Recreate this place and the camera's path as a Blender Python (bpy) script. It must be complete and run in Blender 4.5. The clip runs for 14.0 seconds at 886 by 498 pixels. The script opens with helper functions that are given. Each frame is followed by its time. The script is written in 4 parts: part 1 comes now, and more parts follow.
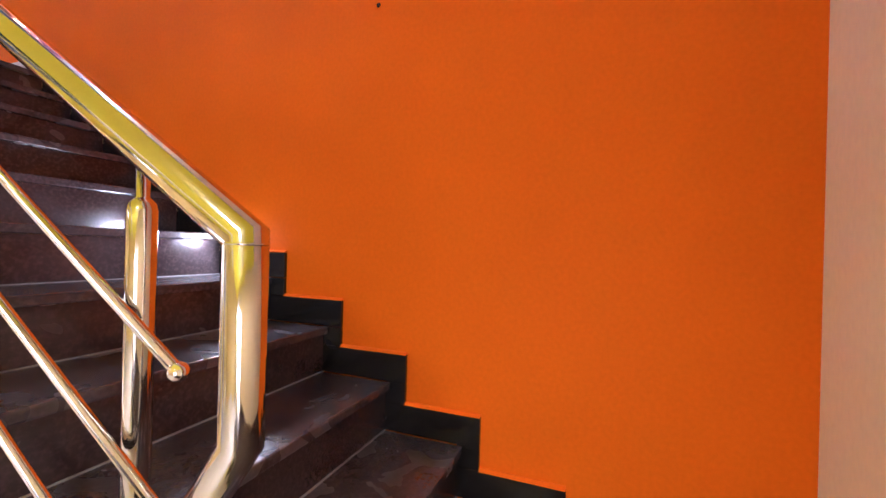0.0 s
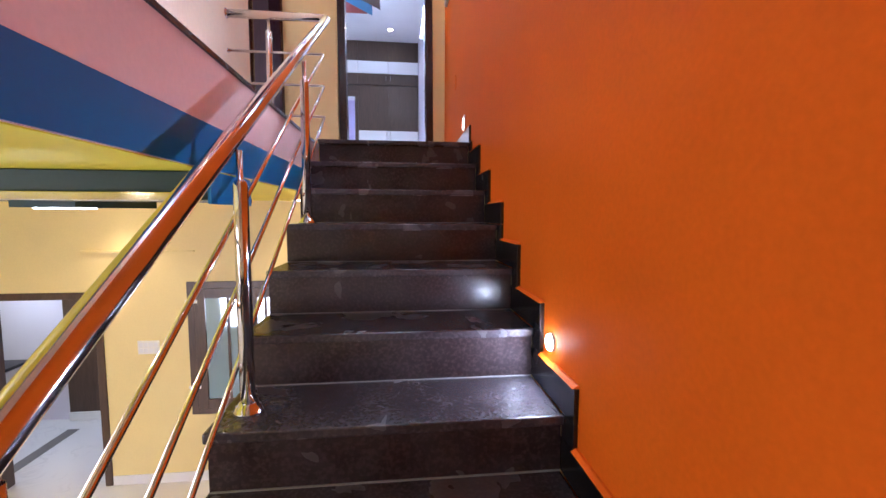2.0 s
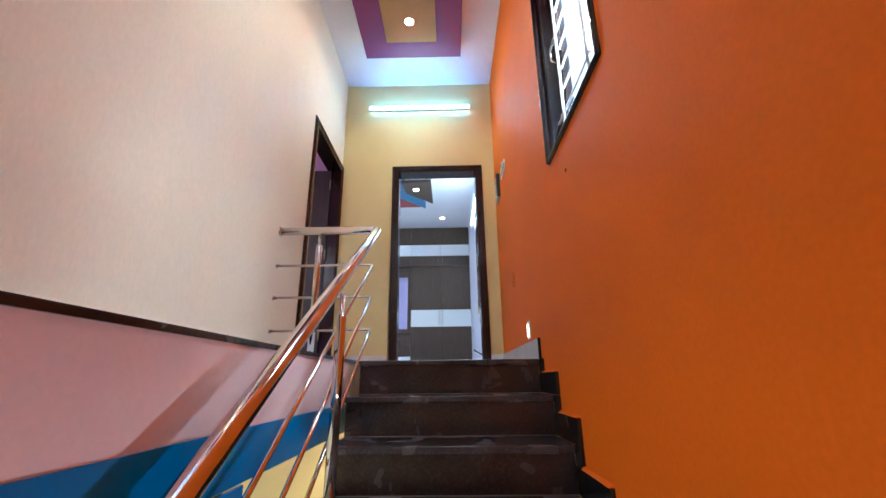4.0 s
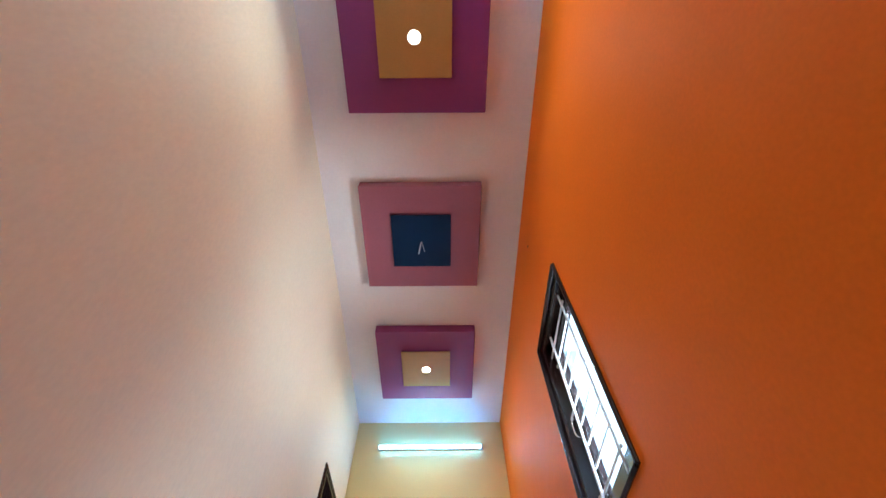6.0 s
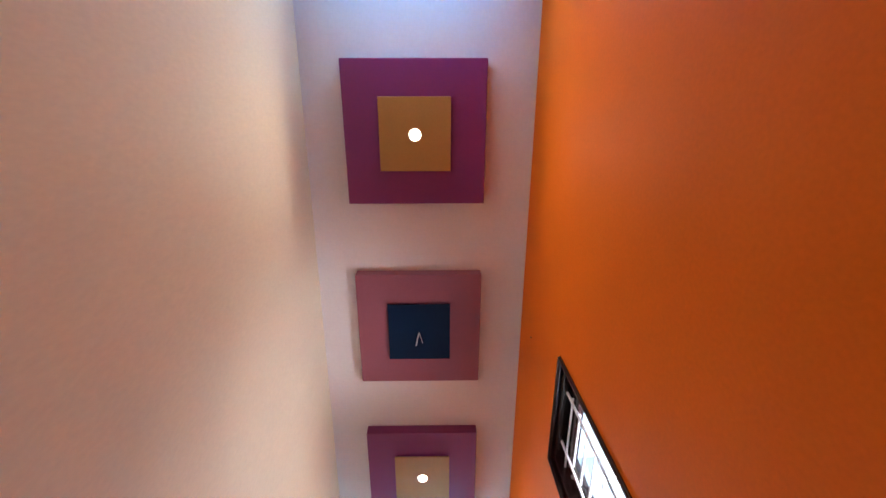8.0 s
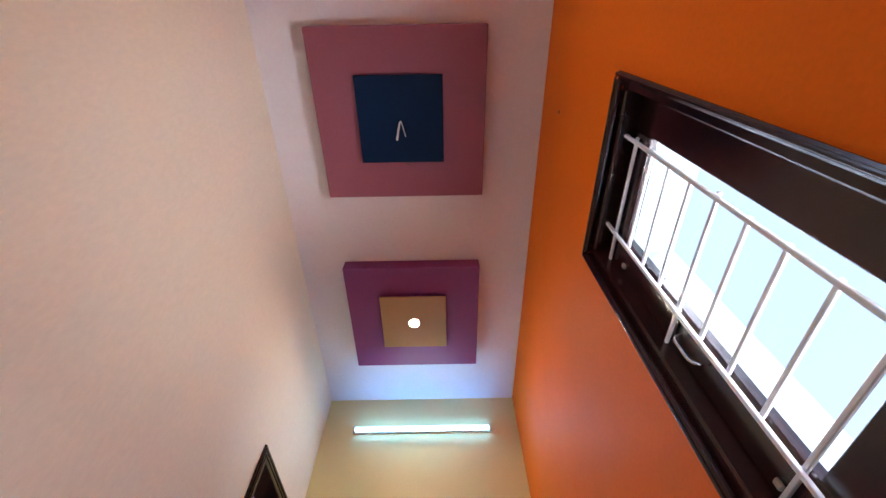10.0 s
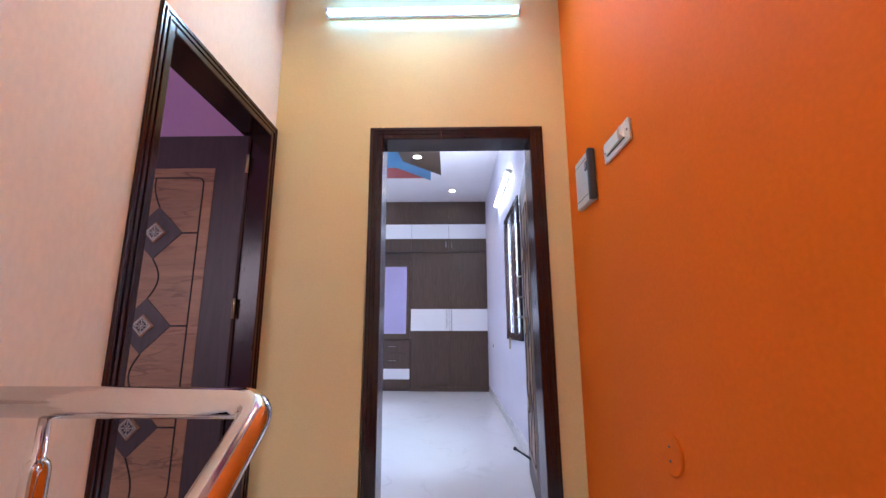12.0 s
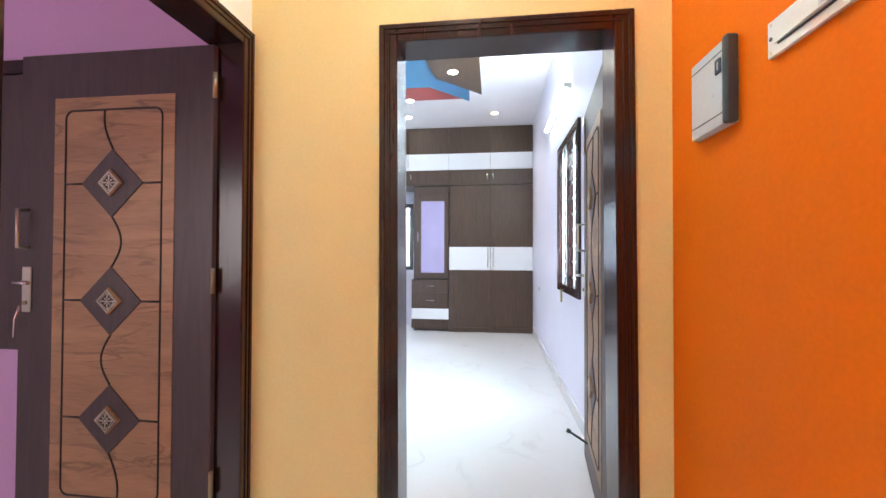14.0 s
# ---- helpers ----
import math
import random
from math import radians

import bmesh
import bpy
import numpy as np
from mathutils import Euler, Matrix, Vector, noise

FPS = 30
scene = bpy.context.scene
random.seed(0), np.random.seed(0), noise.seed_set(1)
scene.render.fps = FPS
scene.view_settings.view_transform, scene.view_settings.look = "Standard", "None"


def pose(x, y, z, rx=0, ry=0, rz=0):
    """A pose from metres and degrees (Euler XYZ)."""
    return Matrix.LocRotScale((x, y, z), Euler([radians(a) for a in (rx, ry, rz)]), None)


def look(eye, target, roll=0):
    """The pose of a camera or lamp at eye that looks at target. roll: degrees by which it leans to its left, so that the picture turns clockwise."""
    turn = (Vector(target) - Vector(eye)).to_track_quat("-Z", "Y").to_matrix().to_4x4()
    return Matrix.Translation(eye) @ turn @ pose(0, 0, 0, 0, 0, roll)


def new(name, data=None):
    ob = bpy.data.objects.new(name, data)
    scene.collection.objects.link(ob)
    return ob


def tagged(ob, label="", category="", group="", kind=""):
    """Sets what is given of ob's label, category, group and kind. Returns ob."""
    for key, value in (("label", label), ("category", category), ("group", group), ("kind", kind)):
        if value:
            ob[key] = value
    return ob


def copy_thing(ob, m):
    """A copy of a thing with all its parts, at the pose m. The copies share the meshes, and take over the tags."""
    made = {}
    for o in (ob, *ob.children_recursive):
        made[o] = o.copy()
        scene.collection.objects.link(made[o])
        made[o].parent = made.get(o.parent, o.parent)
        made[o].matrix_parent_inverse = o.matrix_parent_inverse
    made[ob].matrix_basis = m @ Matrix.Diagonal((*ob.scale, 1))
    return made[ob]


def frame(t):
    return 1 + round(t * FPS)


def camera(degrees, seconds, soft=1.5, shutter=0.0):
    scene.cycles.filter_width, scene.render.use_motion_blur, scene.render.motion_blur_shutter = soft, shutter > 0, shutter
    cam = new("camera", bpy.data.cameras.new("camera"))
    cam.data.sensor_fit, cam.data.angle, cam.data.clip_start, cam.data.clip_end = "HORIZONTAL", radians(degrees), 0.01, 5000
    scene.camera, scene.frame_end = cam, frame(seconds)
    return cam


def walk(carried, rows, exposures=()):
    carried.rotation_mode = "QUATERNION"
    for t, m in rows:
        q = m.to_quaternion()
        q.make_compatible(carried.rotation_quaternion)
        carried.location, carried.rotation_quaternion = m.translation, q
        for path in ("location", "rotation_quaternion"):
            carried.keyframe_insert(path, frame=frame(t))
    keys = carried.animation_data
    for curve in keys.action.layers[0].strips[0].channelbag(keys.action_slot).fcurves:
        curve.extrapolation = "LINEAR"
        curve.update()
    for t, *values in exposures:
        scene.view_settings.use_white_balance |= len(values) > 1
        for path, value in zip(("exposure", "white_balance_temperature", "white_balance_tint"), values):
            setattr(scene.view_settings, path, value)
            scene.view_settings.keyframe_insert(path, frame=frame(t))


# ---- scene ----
cam = camera(94.6, 14.0)
PATH = [
    (0, (-1.362, -4.641, -0.944), (0.502, -3.918, -0.942), 1.5),
    (0.5, (-1.117, -4.632, -0.782), (0.435, -3.371, -0.83), 2.8),
    (1, (-0.928, -4.641, -0.645), (0.142, -2.957, -0.78), 1.4),
    (1.5, (-0.675, -4.539, -0.555), (-0.105, -2.629, -0.717), 0.6),
    (2, (-0.496, -4.463, -0.493), (-0.281, -2.482, -0.662), 0.2),
    (2.2, (-0.427, -4.432, -0.478), (-0.315, -2.441, -0.626), -0.5),
    (4.3, (-0.556, -3.996, -0.045), (-0.583, -2.173, 0.778), -0.6),
    (4.5, (-0.594, -4.026, -0.014), (-0.619, -2.278, 0.959), -0.6),
    (5, (-0.671, -4.102, 0.033), (-0.685, -2.576, 1.326), -0.5),
    (5.5, (-0.694, -4.2, 0.061), (-0.688, -2.933, 1.608), -1.1),
    (6, (-0.67, -4.263, 0.087), (-0.667, -3.239, 1.805), -0.5),
    (6.5, (-0.676, -4.353, 0.077), (-0.66, -3.539, 1.904), -1.4),
    (7, (-0.683, -4.348, 0.086), (-0.664, -3.686, 1.973), -1.7),
    (7.2, (-0.708, -4.361, 0.092), (-0.674, -3.73, 1.989), -3.1),
    (9.3, (-0.615, -3.594, 0.42), (-0.616, -2.906, 2.298), -0.7),
    (9.5, (-0.607, -3.464, 0.468), (-0.604, -2.699, 2.316), -1.1),
    (10, (-0.611, -3.122, 0.668), (-0.613, -2.099, 2.387), -0.9),
    (10.5, (-0.606, -2.794, 0.854), (-0.622, -1.447, 2.331), -0.5),
    (11, (-0.587, -2.562, 0.968), (-0.618, -0.906, 2.088), -0.2),
    (11.5, (-0.604, -2.347, 0.945), (-0.655, -0.483, 1.669), 0.0),
    (12, (-0.651, -2.166, 1.002), (-0.694, -0.203, 1.387), 0.0),
    (12.5, (-0.647, -1.959, 1.085), (-0.673, 0.034, 1.25), 0.1),
    (13, (-0.652, -1.797, 1.12), (-0.682, 0.202, 1.168), 0.2),
    (13.5, (-0.656, -1.724, 1.189), (-0.718, 0.275, 1.212), 0.2),
    (14, (-0.657, -1.597, 1.21), (-0.901, 0.387, 1.239), 0.2),
]
EXPOSURES = [(0, 1.84, 6200, 30), (1, 1.5, 5400, 23), (2.2, 1.45, 5800, 25), (4.3, 1.25, 5500, 0), (5.5, 1.10, 5250, -3),
             (7.2, .82, 6150, 13), (9.3, .69, 6150, 17), (10, .62, 6050, 18), (11, .78, 6350, 25), (12, 1.26, 6100, 26), (12.5, 1.72, 6250, 22), (13, 1.84, 6900, 17), (14, 1.92, 6900, 10)]
walk(cam, [(t, look(eye, target, roll)) for t, eye, target, roll in PATH], EXPOSURES)

# ---------------- world, sun, large lights ----------------
world = bpy.data.worlds.new("sky")
scene.world = world
world.use_nodes = True
wn, wl = world.node_tree.nodes, world.node_tree.links
sky = wn.new("ShaderNodeTexSky")
sky.sky_type = "NISHITA"
sky.sun_disc = False
sky.sun_elevation = radians(63)
sky.sun_rotation = radians(249)
sky.dust_density = 3.0
haze = wn.new("ShaderNodeMix")          # thin bright haze over the blue
haze.data_type, haze.blend_type = "RGBA", "ADD"
haze.inputs[0].default_value = 1.0
haze.inputs[7].default_value = (2.5, 3.2, 4.1, 1)
wl.new(sky.outputs[0], haze.inputs[6])
wl.new(haze.outputs[2], wn["Background"].inputs[0])
wn["Background"].inputs[1].default_value = 0.15

sun = new("sun", bpy.data.lights.new("sun", "SUN"))
sun.data.energy, sun.data.angle, sun.data.color = 4.5, radians(0.5), (1.0, 0.95, 0.88)
sun.matrix_world = look((-8, -3, 14), (0, 0, 0))


def area_lamp(name, eye, target, sx, sy, watts, color):
    d = bpy.data.lights.new(name, "AREA")
    d.shape, d.size, d.size_y, d.energy, d.color = "RECTANGLE", sx, sy, watts, color
    ob = new(name, d)
    ob.matrix_world = look(eye, target)
    return ob


def spot_lamp(name, eye, watts, color, angle=110, r=0.03, blend=0.8):
    d = bpy.data.lights.new(name, "SPOT")
    d.energy, d.color, d.spot_size, d.spot_blend, d.shadow_soft_size = watts, color, radians(angle), blend, r
    ob = new(name, d)
    ob.matrix_world = look(eye, (eye[0], eye[1] + 0.001, eye[2] - 1))
    return ob


# daylight at the stair and bedroom windows; the hall front opening is added, unseen
area_lamp("stair_window_daylight", (1.5, -2.9, 2.95), (-0.9, -3.0, 0.5), 1.4, 1.2, 95, (0.92, 0.96, 1.0))
# extra lamp below the sill outside, stands in for bounce onto the upper wall
area_lamp("stair_window_bounce_low", (1.3, -2.57, 0.55), (-1.3, -2.57, 2.3), 1.2, 1.2, 58, (0.95, 0.98, 0.97))
# fill added to brighten the hall from an unseen side
area_lamp("hall_front_fill", (-4.0, -5.55, -1.6), (-2.6, -2.4, -3.3), 2.2, 1.6, 36, (1.0, 0.93, 0.86))
area_lamp("south_tube_lamp", (-0.82, -5.125, 2.87), (-0.82, -4.4, 2.2), 0.6, 0.03, 7.5, (0.74, 0.92, 1.0))
area_lamp("south_tube_lamp_up", (-0.82, -5.145, 2.90), (-0.82, -5.0, 3.3), 1.12, 0.03, 0.35, (0.05, 0.38, 1.0))
area_lamp("bedroom_window_daylight", (0.1, 1.85, 1.55), (-2, 1.85, 1.2), 0.8, 1.1, 16, (0.62, 0.90, 1.0))
# lamps
area_lamp("tube_lamp", (-0.82, -0.075, 2.87), (-0.82, -1.0, 2.35), 0.6, 0.03, 3.5, (0.62, 0.92, 1.0))
area_lamp("tube_lamp_up", (-0.82, -0.055, 2.90), (-0.82, -0.20, 3.3), 1.12, 0.03, 0.6, (0.05, 0.38, 1.0))
area_lamp("bedroom_tube_lamp", (-0.115, 2.3, 2.55), (-1.2, 2.3, 2.5), 0.03, 1.15, 10, (0.62, 0.86, 1.0))
foot = new("step_lamp", bpy.data.lights.new("step_lamp", "SPOT"))
foot.data.energy, foot.data.color, foot.data.spot_size, foot.data.spot_blend, foot.data.shadow_soft_size = 6.5, (0.72, 0.86, 1.0), radians(170), 0.4, 0.03
foot.matrix_world = look((-0.024, -3.205, -0.908), (-0.6, -3.2, -1.1))
spot_lamp("panel_downlight", (-0.845, -1.035, 3.07), 27, (1.0, 0.88, 0.69), 178, 0.04, 0.75)
spot_lamp("panel_downlight", (-0.845, -4.085, 3.07), 27, (1.0, 0.88, 0.69), 178, 0.04, 0.75)
spot_lamp("hall_downlight", (-1.45, -0.42, -0.385), 9, (1.0, 0.80, 0.52))
spot_lamp("hall_downlight", (-3.15, -0.42, -0.40), 9, (1.0, 0.80, 0.52))
# unseen downlight added to brighten the stair foot and lower orange wall
spot_lamp("hall_downlight", (-1.95, -4.35, -0.385), 16, (1.0, 0.88, 0.68), 172)
spot_lamp("bedroom_downlight", (-0.657, 3.94, 3.20), 11, (1.0, 0.86, 0.66))
spot_lamp("bedroom_downlight", (-1.088, 2.604, 2.98), 7, (1.0, 0.95, 0.85))
spot_lamp("bedroom_downlight", (-1.70, 3.60, 3.20), 7, (1.0, 0.95, 0.85))
# fill added inside the bedroom before a solid wall, no window there
area_lamp("bedroom_fill", (-3.2, 0.25, 1.6), (-2, 4, 1.3), 1.6, 1.6, 12, (0.62, 0.86, 1.0))
# invented fill facing the open leaf and purple wall, no source modelled
area_lamp("side_room_fill", (-3.3, -3.15, 1.4), (-2.9, 0, 0.8), 1.4, 1.2, 9.5, (1.0, 0.93, 0.97))
# fill hung in the closed kitchen to brighten it, not a window
area_lamp("kitchen_fill", (-5.4, 0.7, -1.0), (-4.2, 0.6, -2.6), 0.8, 0.8, 8, (0.75, 0.90, 1.0))

# ---------------- materials ----------------
def mat(name):
    m = bpy.data.materials.new(name)
    m.use_nodes = True
    return m, m.node_tree.nodes, m.node_tree.links, m.node_tree.nodes["Principled BSDF"]


def shade(name, color, rough=0.5, var=0.06, grain=60.0, bump=0.05, metal=0.0, broad=1.6, coat=0.0, rvar=0.08, stretch=(1, 1, 1), wave=0.0):
    """Painted or plain surface: broad blotches, fine grain and relief."""
    m, n, l, p = mat(name)
    co = n.new("ShaderNodeTexCoord")
    mp = n.new("ShaderNodeMapping")
    mp.inputs["Scale"].default_value = stretch
    l.new(co.outputs["Object"], mp.inputs[0])
    big = n.new("ShaderNodeTexNoise")
    big.inputs["Scale"].default_value, big.inputs["Detail"].default_value = broad, 5
    fine = n.new("ShaderNodeTexNoise")
    fine.inputs["Scale"].default_value, fine.inputs["Detail"].default_value = grain, 6
    l.new(mp.outputs[0], big.inputs[0]), l.new(mp.outputs[0], fine.inputs[0])
    mix = n.new("ShaderNodeMix")
    mix.data_type = "FLOAT"
    mix.inputs[0].default_value = 0.4
    l.new(big.outputs[0], mix.inputs[2]), l.new(fine.outputs[0], mix.inputs[3])
    ramp = n.new("ShaderNodeValToRGB")
    lo = [max(0.0, c * (1 - 2.2 * var)) for c in color]
    hi = [min(1.0, c * (1 + 2.2 * var)) for c in color]
    ramp.color_ramp.elements[0].position, ramp.color_ramp.elements[1].position = 0.3, 0.7
    ramp.color_ramp.elements[0].color, ramp.color_ramp.elements[1].color = (*lo, 1), (*hi, 1)
    l.new(mix.outputs[0], ramp.inputs[0]), l.new(ramp.outputs[0], p.inputs["Base Color"])
    rr = n.new("ShaderNodeMapRange")
    rr.inputs[3].default_value, rr.inputs[4].default_value = max(0.02, rough - rvar), min(1, rough + rvar)
    l.new(mix.outputs[0], rr.inputs[0]), l.new(rr.outputs[0], p.inputs["Roughness"])
    bp = n.new("ShaderNodeBump")
    bp.inputs["Strength"].default_value, bp.inputs["Distance"].default_value = bump, 0.004
    l.new(fine.outputs[0], bp.inputs["Height"]), l.new(bp.outputs[0], p.inputs["Normal"])
    if wave:
        und = n.new("ShaderNodeTexNoise")
        und.inputs["Scale"].default_value, und.inputs["Detail"].default_value = 2.4, 3
        l.new(mp.outputs[0], und.inputs[0])
        b2 = n.new("ShaderNodeBump")
        b2.inputs["Strength"].default_value, b2.inputs["Distance"].default_value = wave, 0.05
        l.new(und.outputs[0], b2.inputs["Height"]), l.new(b2.outputs[0], bp.inputs["Normal"])
    p.inputs["Metallic"].default_value = metal
    p.inputs["Coat Weight"].default_value = coat
    return m


def wood(name, dark, light, rough=0.3, scale=3.0, axis=2, coat=0.0, bump=0.08):
    m, n, l, p = mat(name)
    co = n.new("ShaderNodeTexCoord")
    mp = n.new("ShaderNodeMapping")
    s = [9.0, 9.0, 9.0]
    s[axis] = 0.9
    mp.inputs["Scale"].default_value = s
    l.new(co.outputs["Object"], mp.inputs[0])
    a = n.new("ShaderNodeTexNoise")
    a.inputs["Scale"].default_value, a.inputs["Detail"].default_value, a.inputs["Distortion"].default_value = scale, 7, 1.4
    b = n.new("ShaderNodeTexNoise")
    b.inputs["Scale"].default_value, b.inputs["Detail"].default_value = scale * 9, 4
    l.new(mp.outputs[0], a.inputs[0]), l.new(mp.outputs[0], b.inputs[0])
    mix = n.new("ShaderNodeMix")
    mix.data_type = "FLOAT"
    mix.inputs[0].default_value = 0.3
    l.new(a.outputs[0], mix.inputs[2]), l.new(b.outputs[0], mix.inputs[3])
    ramp = n.new("ShaderNodeValToRGB")
    ramp.color_ramp.elements[0].position, ramp.color_ramp.elements[1].position = 0.36, 0.62
    ramp.color_ramp.elements[0].color, ramp.color_ramp.elements[1].color = (*dark, 1), (*light, 1)
    l.new(mix.outputs[0], ramp.inputs[0]), l.new(ramp.outputs[0], p.inputs["Base Color"])
    bp = n.new("ShaderNodeBump")
    bp.inputs["Strength"].default_value, bp.inputs["Distance"].default_value = bump, 0.003
    l.new(b.outputs[0], bp.inputs["Height"]), l.new(bp.outputs[0], p.inputs["Normal"])
    p.inputs["Roughness"].default_value, p.inputs["Coat Weight"].default_value = rough, coat
    p.inputs["Coat Roughness"].default_value = 0.15
    return m


def veneer(name, base, streak):
    """Flat-cut teak: soft tone drift with sparse dark wavy streaks along x."""
    m, n, l, p = mat(name)
    co = n.new("ShaderNodeTexCoord")
    def noise(scale, stretch, detail, bend):
        mp = n.new("ShaderNodeMapping")
        mp.inputs["Scale"].default_value = stretch
        l.new(co.outputs["Object"], mp.inputs[0])
        t = n.new("ShaderNodeTexNoise")
        t.inputs["Scale"].default_value, t.inputs["Detail"].default_value, t.inputs["Distortion"].default_value = scale, detail, bend
        l.new(mp.outputs[0], t.inputs[0])
        return t
    line, mask, fibre = noise(2.0, (1.0, 2, 5.0), 5, 1.0), noise(3.2, (1, 1, 2.2), 3, 0.5), noise(14.0, (1.0, 8, 14.0), 5, 0.3)
    tone = n.new("ShaderNodeValToRGB")
    tone.color_ramp.elements[0].position, tone.color_ramp.elements[1].position = 0.3, 0.7
    tone.color_ramp.elements[0].color = (*[c * 0.66 for c in base], 1)
    tone.color_ramp.elements[1].color = (*[c * 1.12 for c in base], 1)
    blend = n.new("ShaderNodeMix")
    blend.data_type = "FLOAT"
    blend.inputs[0].default_value = 0.35
    l.new(line.outputs[0], blend.inputs[2]), l.new(fibre.outputs[0], blend.inputs[3]), l.new(blend.outputs[0], tone.inputs[0])
    band = n.new("ShaderNodeValToRGB")
    e = band.color_ramp.elements
    e[0].position, e[0].color = 0.475, (0, 0, 0, 1)
    e[1].position, e[1].color = 0.56, (0, 0, 0, 1)
    e.new(0.50).color = (1, 1, 1, 1)
    l.new(line.outputs[0], band.inputs[0])
    some = n.new("ShaderNodeMapRange")
    some.inputs[1].default_value, some.inputs[2].default_value, some.inputs[4].default_value = 0.42, 0.62, 0.6
    l.new(mask.outputs[0], some.inputs[0])
    mul = n.new("ShaderNodeMath")
    mul.operation = "MULTIPLY"
    l.new(band.outputs[0], mul.inputs[0]), l.new(some.outputs[0], mul.inputs[1])
    mx = n.new("ShaderNodeMix")
    mx.data_type = "RGBA"
    l.new(mul.outputs[0], mx.inputs[0]), l.new(tone.outputs[0], mx.inputs[6])
    mx.inputs[7].default_value = (*streak, 1)
    l.new(mx.outputs[2], p.inputs["Base Color"])
    p.inputs["Roughness"].default_value = 0.42
    return m


def marble(name, base, vein, rough=0.08):
    m, n, l, p = mat(name)
    co = n.new("ShaderNodeTexCoord")
    warp = n.new("ShaderNodeTexNoise")
    warp.inputs["Scale"].default_value, warp.inputs["Detail"].default_value, warp.inputs["Distortion"].default_value = 1.3, 9, 2.2
    l.new(co.outputs["Object"], warp.inputs[0])
    ramp = n.new("ShaderNodeValToRGB")
    e = ramp.color_ramp.elements
    e[0].position, e[0].color = 0.47, (*base, 1)
    e[1].position, e[1].color = 0.53, (*base, 1)
    v = e.new(0.5)
    v.color = (*vein, 1)
    l.new(warp.outputs[0], ramp.inputs[0])
    soft = n.new("ShaderNodeTexNoise")
    soft.inputs["Scale"].default_value, soft.inputs["Detail"].default_value = 2.3, 4
    l.new(co.outputs["Object"], soft.inputs[0])
    rr = n.new("ShaderNodeMapRange")
    rr.inputs[1].default_value, rr.inputs[2].default_value = 0.45, 0.75
    l.new(soft.outputs[0], rr.inputs[0])
    mx = n.new("ShaderNodeMix")
    mx.data_type = "RGBA"
    l.new(rr.outputs[0], mx.inputs[0])
    mx.inputs[6].default_value = (*base, 1)
    l.new(ramp.outputs[0], mx.inputs[7])
    l.new(mx.outputs[2], p.inputs["Base Color"])
    p.inputs["Roughness"].default_value = rough
    return m


def granite(name, base, fleck, rough, dusty=0.11):
    """Dark polished granite with flecks, dust smears and worn patches."""
    m, n, l, p = mat(name)
    co = n.new("ShaderNodeTexCoord")
    vo = n.new("ShaderNodeTexNoise")
    vo.inputs["Scale"].default_value, vo.inputs["Detail"].default_value = 85, 3
    sm = n.new("ShaderNodeTexNoise")
    sm.inputs["Scale"].default_value, sm.inputs["Detail"].default_value, sm.inputs["Distortion"].default_value = 5.0, 3, 0.6
    l.new(co.outputs["Object"], vo.inputs[0]), l.new(co.outputs["Object"], sm.inputs[0])
    r1 = n.new("ShaderNodeValToRGB")
    r1.color_ramp.elements[0].position, r1.color_ramp.elements[1].position = 0.45, 0.75
    r1.color_ramp.elements[0].color, r1.color_ramp.elements[1].color = (*base, 1), (*fleck, 1)
    l.new(vo.outputs[0], r1.inputs[0])
    dust = n.new("ShaderNodeMapRange")
    dust.inputs[1].default_value, dust.inputs[2].default_value, dust.inputs[4].default_value = 0.35, 0.85, dusty
    l.new(sm.outputs[0], dust.inputs[0])
    mx = n.new("ShaderNodeMix")
    mx.data_type = "RGBA"
    l.new(dust.outputs[0], mx.inputs[0]), l.new(r1.outputs[0], mx.inputs[6])
    mx.inputs[7].default_value = (0.16, 0.15, 0.17, 1)
    l.new(mx.outputs[2], p.inputs["Base Color"])
    rr = n.new("ShaderNodeMapRange")
    rr.inputs[1].default_value, rr.inputs[2].default_value = 0.25, 0.75
    rr.inputs[3].default_value, rr.inputs[4].default_value = max(0.05, rough - 0.07), rough + 0.10
    l.new(sm.outputs[0], rr.inputs[0]), l.new(rr.outputs[0], p.inputs["Roughness"])
    bp = n.new("ShaderNodeBump")
    bp.inputs["Strength"].default_value, bp.inputs["Distance"].default_value = 0.14, 0.005
    pit = n.new("ShaderNodeTexNoise")
    pit.inputs["Scale"].default_value, pit.inputs["Detail"].default_value = 62, 5
    l.new(co.outputs["Object"], pit.inputs[0])
    l.new(pit.outputs[0], bp.inputs["Height"]), l.new(bp.outputs[0], p.inputs["Normal"])
    return m


def glow(name, color, strength):
    m, n, l, p = mat(name)
    p.inputs["Base Color"].default_value = (0.8, 0.8, 0.8, 1)
    p.inputs["Emission Color"].default_value = (*color, 1)
    p.inputs["Emission Strength"].default_value = strength
    return m


def glass(name, tint=(0.95, 0.97, 0.98), rough=0.0):
    m, n, l, p = mat(name)
    p.inputs["Base Color"].default_value = (*tint, 1)
    p.inputs["Transmission Weight"].default_value = 1
    p.inputs["Roughness"].default_value, p.inputs["IOR"].default_value = rough, 1.1
    return m


